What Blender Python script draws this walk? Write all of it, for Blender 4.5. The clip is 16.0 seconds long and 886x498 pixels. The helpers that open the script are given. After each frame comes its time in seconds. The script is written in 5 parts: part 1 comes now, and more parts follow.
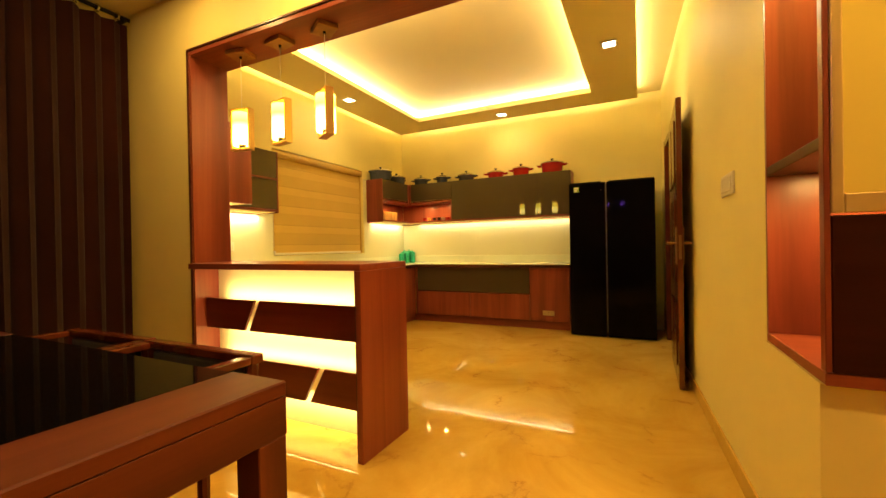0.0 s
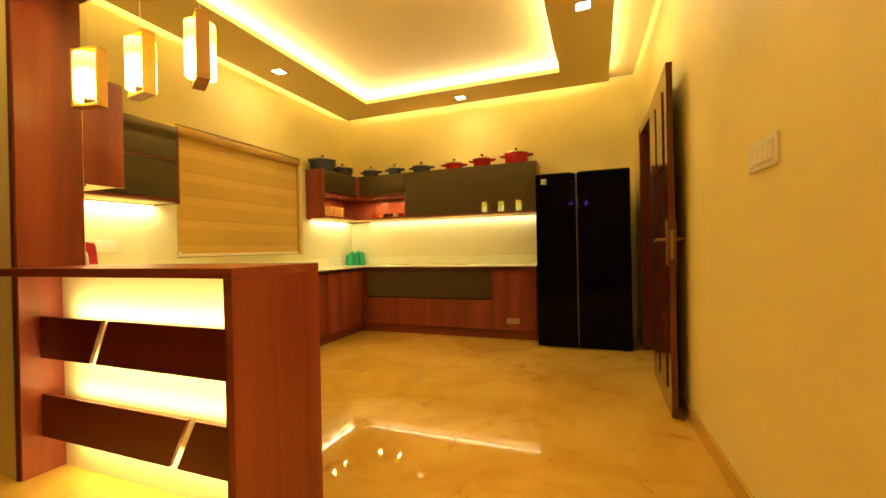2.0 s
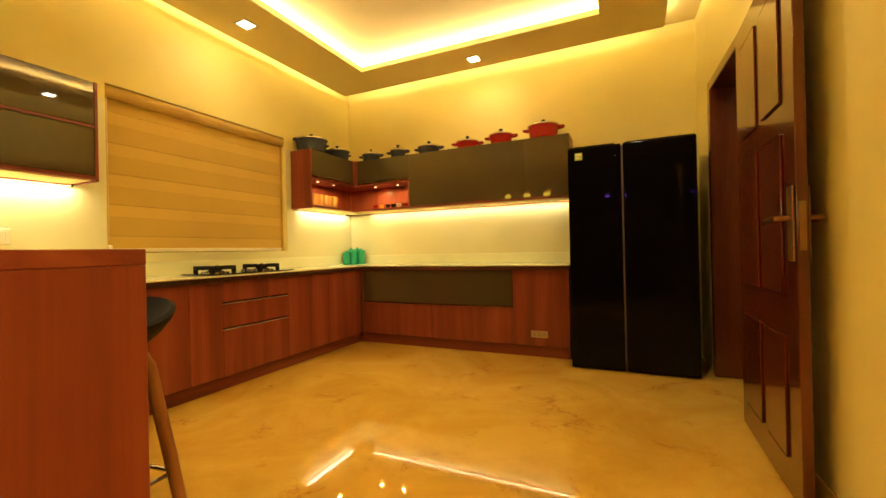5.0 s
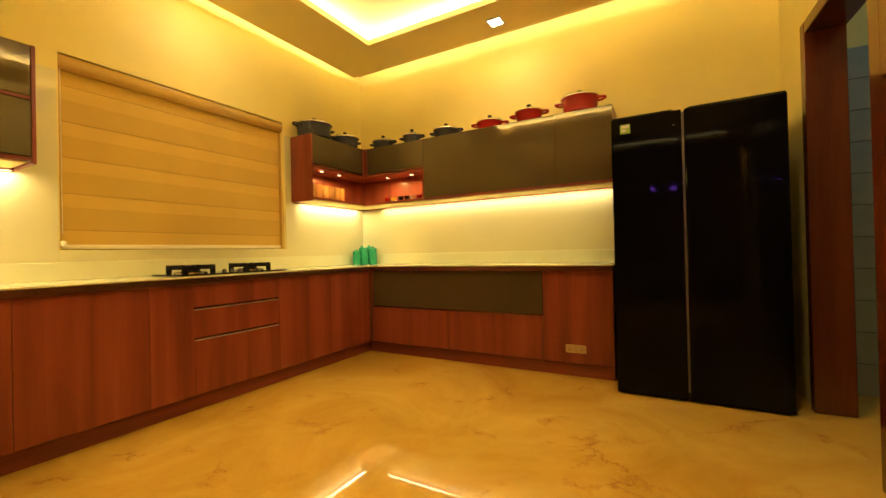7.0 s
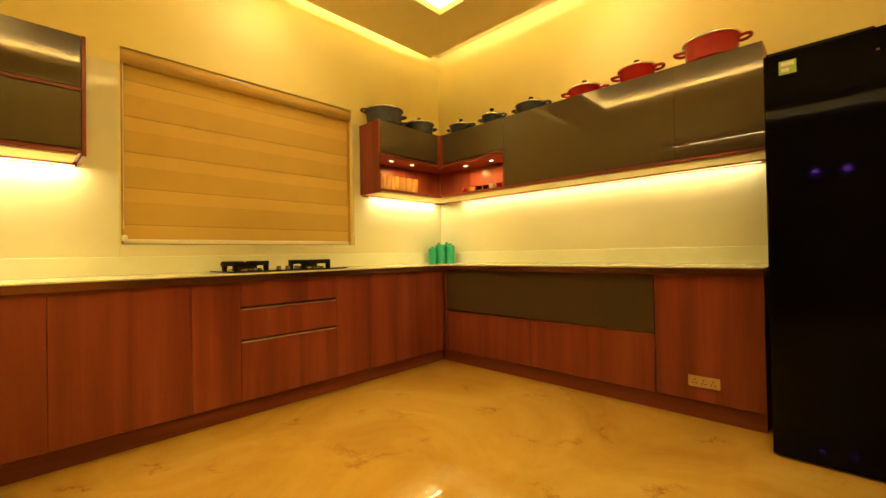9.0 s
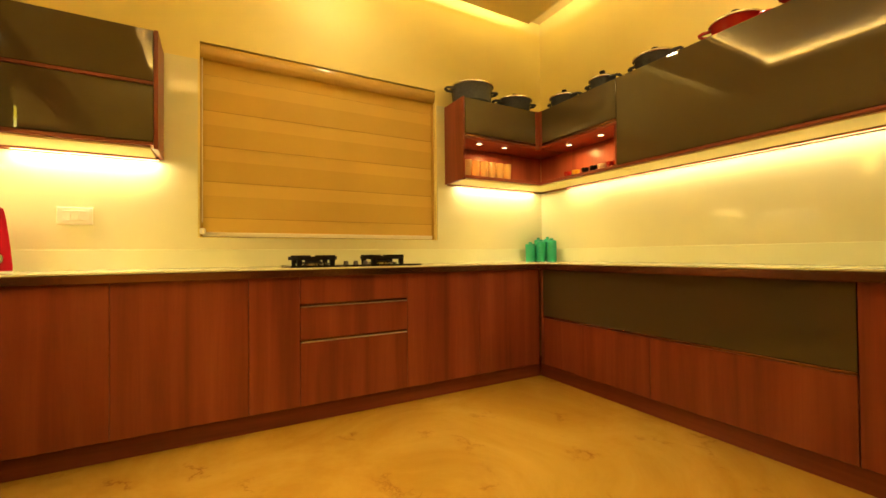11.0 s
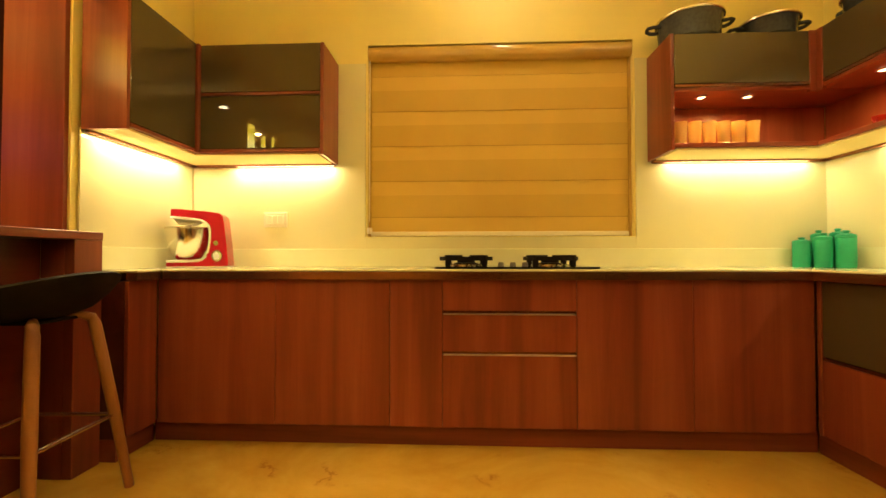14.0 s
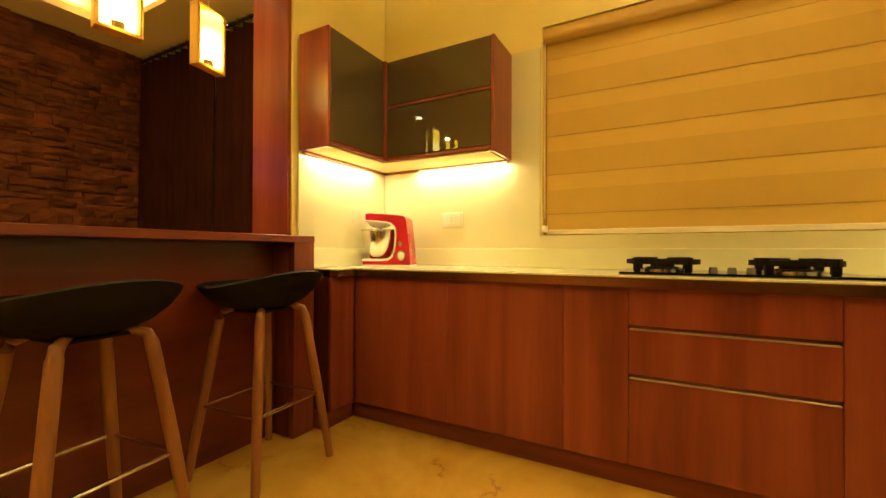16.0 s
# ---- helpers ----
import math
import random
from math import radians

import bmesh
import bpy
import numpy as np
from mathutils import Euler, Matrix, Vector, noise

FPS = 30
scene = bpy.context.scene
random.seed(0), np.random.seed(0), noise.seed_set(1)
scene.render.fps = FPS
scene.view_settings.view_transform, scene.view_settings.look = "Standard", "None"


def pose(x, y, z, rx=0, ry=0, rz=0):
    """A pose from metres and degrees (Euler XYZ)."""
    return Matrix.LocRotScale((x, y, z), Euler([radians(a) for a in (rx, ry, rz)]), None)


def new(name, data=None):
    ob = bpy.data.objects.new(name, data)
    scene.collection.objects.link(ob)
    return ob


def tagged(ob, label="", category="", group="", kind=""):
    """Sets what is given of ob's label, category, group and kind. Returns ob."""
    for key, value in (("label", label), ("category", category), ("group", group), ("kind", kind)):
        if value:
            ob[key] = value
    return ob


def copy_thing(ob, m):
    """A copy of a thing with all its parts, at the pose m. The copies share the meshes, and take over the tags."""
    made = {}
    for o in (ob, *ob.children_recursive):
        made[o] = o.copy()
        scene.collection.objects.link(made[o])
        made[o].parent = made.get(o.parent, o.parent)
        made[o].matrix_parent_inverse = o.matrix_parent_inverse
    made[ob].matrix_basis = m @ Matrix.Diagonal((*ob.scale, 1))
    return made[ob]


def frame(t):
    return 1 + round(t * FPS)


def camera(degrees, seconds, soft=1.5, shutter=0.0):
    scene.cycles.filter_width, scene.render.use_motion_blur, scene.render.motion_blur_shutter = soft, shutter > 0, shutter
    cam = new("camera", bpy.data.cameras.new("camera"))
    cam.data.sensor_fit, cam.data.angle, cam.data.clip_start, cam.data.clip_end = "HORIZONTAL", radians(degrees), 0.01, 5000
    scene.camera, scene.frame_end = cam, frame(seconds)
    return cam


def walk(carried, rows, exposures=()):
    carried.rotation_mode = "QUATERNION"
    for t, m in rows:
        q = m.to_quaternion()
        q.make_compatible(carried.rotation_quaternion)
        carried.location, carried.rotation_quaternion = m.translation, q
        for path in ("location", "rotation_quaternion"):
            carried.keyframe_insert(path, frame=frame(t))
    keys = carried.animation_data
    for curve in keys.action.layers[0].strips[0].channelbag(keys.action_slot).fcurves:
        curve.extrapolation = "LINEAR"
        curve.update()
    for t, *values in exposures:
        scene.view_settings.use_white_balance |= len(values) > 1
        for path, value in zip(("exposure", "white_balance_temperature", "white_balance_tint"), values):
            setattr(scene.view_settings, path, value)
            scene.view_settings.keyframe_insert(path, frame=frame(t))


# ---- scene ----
cam = camera(94.6, 16.0)
# seconds, eye, then pitch, roll and yaw in degrees
PATH = [
    (0, 0.308, 0.329, 1.100, -0.36, 1.06, 25.80),
    (0.5, 0.263, 0.502, 1.094, -0.34, 1.30, 25.14),
    (1, 0.222, 0.672, 1.087, -0.34, 1.26, 24.18),
    (1.5, 0.184, 0.837, 1.080, -0.24, 1.24, 22.66),
    (2, 0.153, 0.999, 1.070, -0.16, 1.19, 20.78),
    (2.5, 0.131, 1.160, 1.057, -0.13, 1.25, 19.72),
    (3, 0.113, 1.315, 1.045, -0.09, 1.23, 19.60),
    (3.5, 0.090, 1.464, 1.034, -0.02, 1.12, 19.76),
    (4, 0.062, 1.610, 1.024, 0.13, 1.14, 20.35),
    (4.5, 0.033, 1.755, 1.013, 0.17, 1.12, 22.03),
    (5, 0.002, 1.901, 1.001, 0.17, 1.24, 24.69),
    (7.5, -0.139, 2.641, 0.958, 0.52, 1.27, 31.42),
    (8, -0.166, 2.784, 0.953, 0.59, 1.19, 34.49),
    (8.5, -0.197, 2.923, 0.948, 0.72, 1.11, 38.49),
    (9, -0.234, 3.056, 0.942, 0.68, 1.01, 43.93),
    (11.5, -0.489, 3.649, 0.914, 0.76, 0.50, 64.51),
    (12, -0.550, 3.745, 0.914, 0.75, 0.51, 68.65),
    (12.5, -0.610, 3.836, 0.915, 0.82, 0.33, 74.07),
    (13, -0.671, 3.918, 0.912, 0.78, 0.57, 80.96),
    (13.5, -0.731, 3.986, 0.908, 1.02, 0.24, 87.00),
    (14, -0.786, 4.034, 0.910, 1.07, 0.04, 92.54),
    (14.5, -0.835, 4.063, 0.918, 1.11, 0.05, 98.32),
    (15, -0.881, 4.078, 0.925, 0.88, 0.05, 105.08),
    (15.5, -0.924, 4.081, 0.933, 0.51, -0.35, 112.09),
    (16, -0.964, 4.077, 0.941, 0.30, -0.18, 118.69),
]
walk(cam, [(t, pose(x, y, z, 90 + pitch, roll, yaw)) for t, x, y, z, pitch, roll, yaw in PATH])

# ---------------------------------------------------------------- plan (metres)
WX, RX, BY = -3.22, 0.69, 6.13        # west wall, east wall, north wall of the kitchen
PY0, PY1 = 2.09, 2.385                # the portal wall between dining room and kitchen
JX = -2.42                            # face of the portal's jamb
HZ = 2.425                            # underside of the portal's header
SZ = 2.87                             # underside of the dropped ceiling
TZ = 3.00                             # ceiling inside the tray
DX0, DX1, DY0 = -3.22, 1.9, -0.55     # dining room
CT = 0.85                             # worktop
# the east wall runs slightly askew, turned about this point
EAST = Matrix.Translation((RX, 2.9, 0)) @ pose(0, 0, 0, 0, 0, 2.3) @ Matrix.Translation((-RX, -2.9, 0))

# ---------------------------------------------------------------- world and lights
world = bpy.data.worlds.new("night")
scene.world = world
world.use_nodes = True
world.node_tree.nodes["Background"].inputs[0].default_value = (0.02, 0.03, 0.06, 1)
world.node_tree.nodes["Background"].inputs[1].default_value = 0.2
scene.view_settings.exposure = 0.50

WARM = (1.0, 0.58, 0.16)
STRIP = (1.0, 0.74, 0.32)
PALE = (1.0, 0.74, 0.40)
COVE = (1.0, 0.76, 0.43)


def area_lamp(name, at, size, size_y, watts, rot=(0, 0, 0), color=WARM):
    data = bpy.data.lights.new(name, "AREA")
    data.shape, data.size, data.size_y, data.energy, data.color = "RECTANGLE", size, size_y, watts, color
    ob = new(name, data)
    ob.matrix_basis = pose(*at, *rot)
    return ob


# kitchen tray cove: strips lie on the lip and shine up and inwards
TX0, TX1, TY0, TY1 = -2.50, -0.19, 2.95, 5.42
area_lamp("cove_lamp", (TX0 - 0.15, (TY0 + TY1) / 2, SZ + 0.066), 0.03, TY1 - TY0 + 0.3, 21, (0, 232, 0), COVE)
area_lamp("cove_lamp", (TX1 + 0.15, (TY0 + TY1) / 2, SZ + 0.066), 0.03, TY1 - TY0 + 0.3, 21, (0, 128, 0), COVE)
area_lamp("cove_lamp", ((TX0 + TX1) / 2, TY1 + 0.15, SZ + 0.066), TX1 - TX0 + 0.3, 0.03, 21, (232, 0, 0), COVE)
area_lamp("cove_lamp", ((TX0 + TX1) / 2, TY0 - 0.15, SZ + 0.066), TX1 - TX0 + 0.3, 0.03, 21, (128, 0, 0), COVE)
# strips above the outer edge of the floating ceiling border, shining at the walls
EX0, EX1, EY1 = -3.08, 0.30, 5.88
area_lamp("edge_lamp", (EX1 - 0.07, 4.2, SZ + 0.064), 0.03, 3.3, 8.5, (0, 250, 0), COVE)
area_lamp("edge_lamp", (EX0 + 0.07, 4.2, SZ + 0.064), 0.03, 3.3, 6.5, (0, 110, 0), COVE)
area_lamp("edge_lamp", (-1.4, EY1 - 0.07, SZ + 0.064), 3.2, 0.03, 7.0, (110, 0, 0), COVE)
# under-cabinet strips
area_lamp("cabinet_lamp", (-1.72, 6.075, 1.455), 2.35, 0.02, 3.9, (10, 0, 0), COVE)
area_lamp("cabinet_lamp", (-3.165, 5.62, 1.455), 0.02, 0.8, 2.6, (0, 10, 0), COVE)
area_lamp("cabinet_lamp", (-3.165, 2.97, 1.455), 0.02, 0.6, 3.3, (0, 10, 0), PALE)
area_lamp("cabinet_lamp", (-2.80, 2.45, 1.455), 0.55, 0.02, 3.0, (-10, 0, 0), PALE)
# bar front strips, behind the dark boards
for bz, bw, tilt in ((0.765, 4.2, 150), (0.578, 2.2, 30), (0.385, 3.4, 150), (0.19, 3.0, 30)):
    area_lamp("bar_lamp", (-1.66, 2.205, bz), 1.28, 0.02, bw, (tilt, 0, 0), STRIP)
# downlights
DOWN = [(-1.36, 5.68, 2.8), (-2.80, 4.26, 2.8), (0.08, 4.26, 5.5)]
for dx, dy, dw in DOWN:
    area_lamp("down_lamp", (dx, dy, SZ - 0.012), 0.09, 0.09, dw, (0, 0, 0), PALE)
# dining room cove
area_lamp("dining_cove_lamp", (-2.76, 0.75, SZ + 0.07), 0.03, 1.7, 11, (0, 205, 0), STRIP)
area_lamp("dining_cove_lamp", (-0.9, -0.22, SZ + 0.07), 3.2, 0.03, 11, (155, 0, 0), STRIP)
# added, unseen ceiling fill that brightens the dining side and the crockery unit
DINE_FILL = [(0.15, 1.62, 5), (-1.30, 1.72, 9), (-2.20, 1.62, 6), (1.25, 0.80, 25)]
for dx, dy, dw in DINE_FILL:
    area_lamp("dining_fill_lamp", (dx, dy, SZ - 0.012), 0.09, 0.09, dw, (0, 0, 0), WARM)
# small spots in the open niche
for sx, sy in ((-3.02, 5.32), (-3.02, 5.56), (-2.72, 5.96), (-2.42, 5.96)):
    area_lamp("niche_lamp", (sx, sy, 1.735), 0.035, 0.035, 1.5, (0, 0, 0), WARM)
# the crockery unit's inside
area_lamp("niche_lamp", (0.88, 1.83, 2.27), 0.2, 0.3, 8, (0, 0, 0), WARM)
area_lamp("niche_lamp", (0.88, 1.80, 1.31), 0.12, 0.2, 4, (0, 0, 0), WARM)

# the room beyond the doorway has a weak cool tube
area_lamp("utility_lamp", (1.45, 5.2, 2.92), 0.5, 0.04, 1.6, (0, 0, 0), (0.75, 0.9, 1.0))

# ---------------------------------------------------------------- materials
def material(name, color, rough=0.5, metal=0.0, spec=0.5, coat=0.0):
    m = bpy.data.materials.new(name)
    m.use_nodes = True
    b = m.node_tree.nodes["Principled BSDF"]
    b.inputs["Base Color"].default_value = (*color, 1)
    b.inputs["Roughness"].default_value = rough
    b.inputs["Metallic"].default_value = metal
    b.inputs["Specular IOR Level"].default_value = spec
    b.inputs["Coat Weight"].default_value = coat
    b.inputs["Coat Roughness"].default_value = 0.06
    return m


def node(m, kind, **values):
    n = m.node_tree.nodes.new(kind)
    for key, v in values.items():
        n.inputs[key.replace("_", " ")].default_value = v
    return n


def wire(m, a, out, b, inp):
    m.node_tree.links.new(a.outputs[out], b.inputs[inp])


def coords(m, scale, rot=(0, 0, 0)):
    c = m.node_tree.nodes.new("ShaderNodeTexCoord")
    p = m.node_tree.nodes.new("ShaderNodeMapping")
    p.inputs["Scale"].default_value = scale
    p.inputs["Rotation"].default_value = [radians(a) for a in rot]
    wire(m, c, "Object", p, "Vector")
    return p


def ramp(m, stops):
    r = m.node_tree.nodes.new("ShaderNodeValToRGB")
    el = r.color_ramp.elements
    while len(el) < len(stops):
        el.new(0.5)
    for e, (p, c) in zip(el, stops):
        e.position, e.color = p, (*c, 1)
    return r


def bump(m, src, out, strength, dist=0.01):
    bsdf = m.node_tree.nodes["Principled BSDF"]
    n = m.node_tree.nodes.new("ShaderNodeBump")
    n.inputs["Strength"].default_value, n.inputs["Distance"].default_value = strength, dist
    wire(m, src, out, n, "Height")
    wire(m, n, "Normal", bsdf, "Normal")


def mottled(name, c0, c1, scale, rough=0.6, bump_strength=0.1, spec=0.5, coat=0.0, detail=6, metal=0.0):
    """Two close tones in soft clouds, with a fine relief."""
    m = material(name, c0, rough, metal, spec, coat)
    bsdf = m.node_tree.nodes["Principled BSDF"]
    p = coords(m, (1, 1, 1))
    big = node(m, "ShaderNodeTexNoise", Scale=scale, Detail=detail)
    wire(m, p, "Vector", big, "Vector")
    r = ramp(m, [(0.3, c0), (0.7, c1)])
    wire(m, big, "Fac", r, "Fac")
    wire(m, r, "Color", bsdf, "Base Color")
    fine = node(m, "ShaderNodeTexNoise", Scale=scale * 40, Detail=4)
    wire(m, p, "Vector", fine, "Vector")
    if bump_strength:
        bump(m, fine, "Fac", bump_strength, 0.002)
    return m


def wood(name, dark, mid, light, grain=(14, 14, 0.7), rough=0.3, spec=0.4, coat=0.0):
    """Laminate with long streaks; each object gets its own stretch of the pattern."""
    m = material(name, mid, rough, 0, spec, coat)
    bsdf = m.node_tree.nodes["Principled BSDF"]
    c = m.node_tree.nodes.new("ShaderNodeTexCoord")
    info = m.node_tree.nodes.new("ShaderNodeObjectInfo")
    mul = m.node_tree.nodes.new("ShaderNodeVectorMath")
    mul.operation = "MULTIPLY_ADD"
    mul.inputs[1].default_value = (7.0, 5.0, 3.0)
    wire(m, info, "Random", mul, 0)
    wire(m, c, "Object", mul, 2)
    p = m.node_tree.nodes.new("ShaderNodeMapping")
    p.inputs["Scale"].default_value = grain
    wire(m, mul, "Vector", p, "Vector")
    n1 = node(m, "ShaderNodeTexNoise", Scale=0.55, Detail=5, Roughness=0.55, Distortion=0.5)
    n2 = node(m, "ShaderNodeTexNoise", Scale=7.0, Detail=6, Roughness=0.7)
    wire(m, p, "Vector", n1, "Vector")
    wire(m, p, "Vector", n2, "Vector")
    mix = m.node_tree.nodes.new("ShaderNodeMath")
    mix.operation = "MULTIPLY_ADD"
    mix.inputs[1].default_value = 0.16
    wire(m, n2, "Fac", mix, 0)
    wire(m, n1, "Fac", mix, 2)
    r = ramp(m, [(0.38, dark), (0.57, mid), (0.78, light)])
    wire(m, mix, "Value", r, "Fac")
    wire(m, r, "Color", bsdf, "Base Color")
    bump(m, n2, "Fac", 0.06, 0.002)
    return m


def glowing(name, color, strength):
    m = material(name, color, 0.5)
    b = m.node_tree.nodes["Principled BSDF"]
    b.inputs["Emission Color"].default_value = (*color, 1)
    b.inputs["Emission Strength"].default_value = strength
    return m


WALL = mottled("cream_wall_paint", (0.785, 0.680, 0.240), (0.835, 0.730, 0.280), 1.3, 0.55, 0.12, 0.4)
CEIL = mottled("ceiling_paint", (0.83, 0.715, 0.36), (0.86, 0.745, 0.40), 0.9, 0.7, 0.06, 0.3)
SPLASH = mottled("glossy_wall_tile", (0.71, 0.69, 0.42), (0.75, 0.73, 0.46), 0.8, 0.05, 0.0, 0.5)
QUARTZ = mottled("white_quartz", (0.76, 0.78, 0.52), (0.80, 0.82, 0.58), 5, 0.12, 0.0, 0.5)
WOOD = wood("walnut_laminate", (0.155, 0.031, 0.017), (0.24, 0.052, 0.027), (0.32, 0.083, 0.042))
WOOD_H = wood("walnut_laminate_level", (0.155, 0.031, 0.017), (0.24, 0.052, 0.027), (0.32, 0.083, 0.042), (0.9, 14, 14))
WOOD_Y = wood("walnut_laminate_across", (0.155, 0.031, 0.017), (0.24, 0.052, 0.027), (0.32, 0.083, 0.042), (14, 0.9, 14))
BOARD = wood("dark_bar_board", (0.045, 0.010, 0.006), (0.07, 0.016, 0.009), (0.10, 0.024, 0.013), (0.9, 14, 14), 0.3)
TEAK = wood("polished_teak", (0.055, 0.009, 0.004), (0.11, 0.020, 0.007), (0.17, 0.038, 0.011), (10, 10, 0.7), 0.22, 0.5, 0.5)
OAK = wood("stool_ash", (0.20, 0.080, 0.026), (0.30, 0.13, 0.042), (0.38, 0.175, 0.06), (20, 20, 1.2), 0.4)
TABLE = wood("table_walnut", (0.06, 0.010, 0.004), (0.11, 0.020, 0.0075), (0.16, 0.034, 0.012), (14, 14, 0.9), 0.42, 0.3)
TABLE_Y = wood("table_walnut_across", (0.06, 0.010, 0.004), (0.11, 0.020, 0.0075), (0.16, 0.034, 0.012), (14, 0.9, 14), 0.42, 0.3)
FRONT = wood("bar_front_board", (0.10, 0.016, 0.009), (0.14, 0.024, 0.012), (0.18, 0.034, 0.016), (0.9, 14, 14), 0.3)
LACQUER = wood("dark_lacquered_board", (0.024, 0.005, 0.003), (0.032, 0.007, 0.004), (0.042, 0.009, 0.005), (0.9, 14, 14), 0.25)
PINE = wood("pendant_pine", (0.48, 0.26, 0.045), (0.58, 0.34, 0.06), (0.66, 0.40, 0.08), (20, 20, 1.2), 0.4)
OLIVE = material("olive_glass", (0.084, 0.064, 0.032), 0.02, 0.0, 0.6)
BLACKGLASS = material("black_glass", (0.003, 0.003, 0.004), 0.05, 0, 0.09)
BLACK = mottled("black_plastic", (0.005, 0.004, 0.004), (0.009, 0.007, 0.007), 30, 0.6, 0.1, 0.15)
DARKMETAL = mottled("dark_profile", (0.26, 0.115, 0.07), (0.30, 0.135, 0.085), 12, 0.22, 0.0, 0.5, metal=0.9)
CHROME = material("brushed_chrome", (0.85, 0.80, 0.74), 0.2, 1.0)
SATIN = material("satin_aluminium", (0.62, 0.50, 0.46), 0.3, 1.0)
CASSETTE = mottled("polished_tan_cassette", (0.50, 0.32, 0.08), (0.55, 0.36, 0.095), 4, 0.14, 0.0)
GREYSTRIP = material("grey_metal", (0.16, 0.15, 0.15), 0.4, 0.8)
STEEL = material("steel", (0.62, 0.58, 0.50), 0.25, 1.0)
ANTIQUE = material("antique_brass", (0.30, 0.17, 0.075), 0.38, 1.0)
RED = mottled("red_enamel", (0.36, 0.009, 0.012), (0.43, 0.014, 0.016), 6, 0.25, 0.0, 0.5, 0.4)
REDPAINT = mottled("red_paint", (0.43, 0.006, 0.026), (0.50, 0.010, 0.034), 6, 0.2, 0.0, 0.5, 0.5)
SLATE = mottled("slate_enamel", (0.042, 0.050, 0.068), (0.062, 0.072, 0.094), 60, 0.22, 0.03)
PLATE = mottled("ivory_plastic", (0.77, 0.73, 0.58), (0.80, 0.76, 0.61), 8, 0.4, 0.0)
TAN = mottled("tan_plastic", (0.52, 0.37, 0.15), (0.56, 0.40, 0.17), 8, 0.4, 0.0)
WHITE = material("white_plastic", (0.78, 0.76, 0.7), 0.35)
GREEN = mottled("green_plastic", (0.012, 0.33, 0.17), (0.02, 0.40, 0.22), 12, 0.4, 0.0)
LIME = material("lime_sticker", (0.35, 0.55, 0.10), 0.5)
YELLOW = material("yellow_plastic", (0.75, 0.5, 0.04), 0.4)
GLOWDOWN = glowing("downlight_panel", (1.0, 0.93, 0.72), 9.0)
GLOWSPOT = glowing("spot_lens", (1.0, 0.80, 0.42), 5.0)
GLASS = material("amber_glass", (1.0, 0.78, 0.42), 0.12)
GLASS.node_tree.nodes["Principled BSDF"].inputs["Transmission Weight"].default_value = 0.55
GLASS.node_tree.nodes["Principled BSDF"].inputs["IOR"].default_value = 1.4
VIOLET = glowing("violet_lens", (0.35, 0.10, 1.0), 60.0)
TUBE = glowing("cool_tube", (0.8, 0.92, 1.0), 2.0)
TILE = mottled("grey_blue_tile", (0.30, 0.36, 0.38), (0.36, 0.42, 0.44), 6, 0.2, 0.0)
NIGHT = material("night_pane", (0.01, 0.012, 0.02), 0.04)


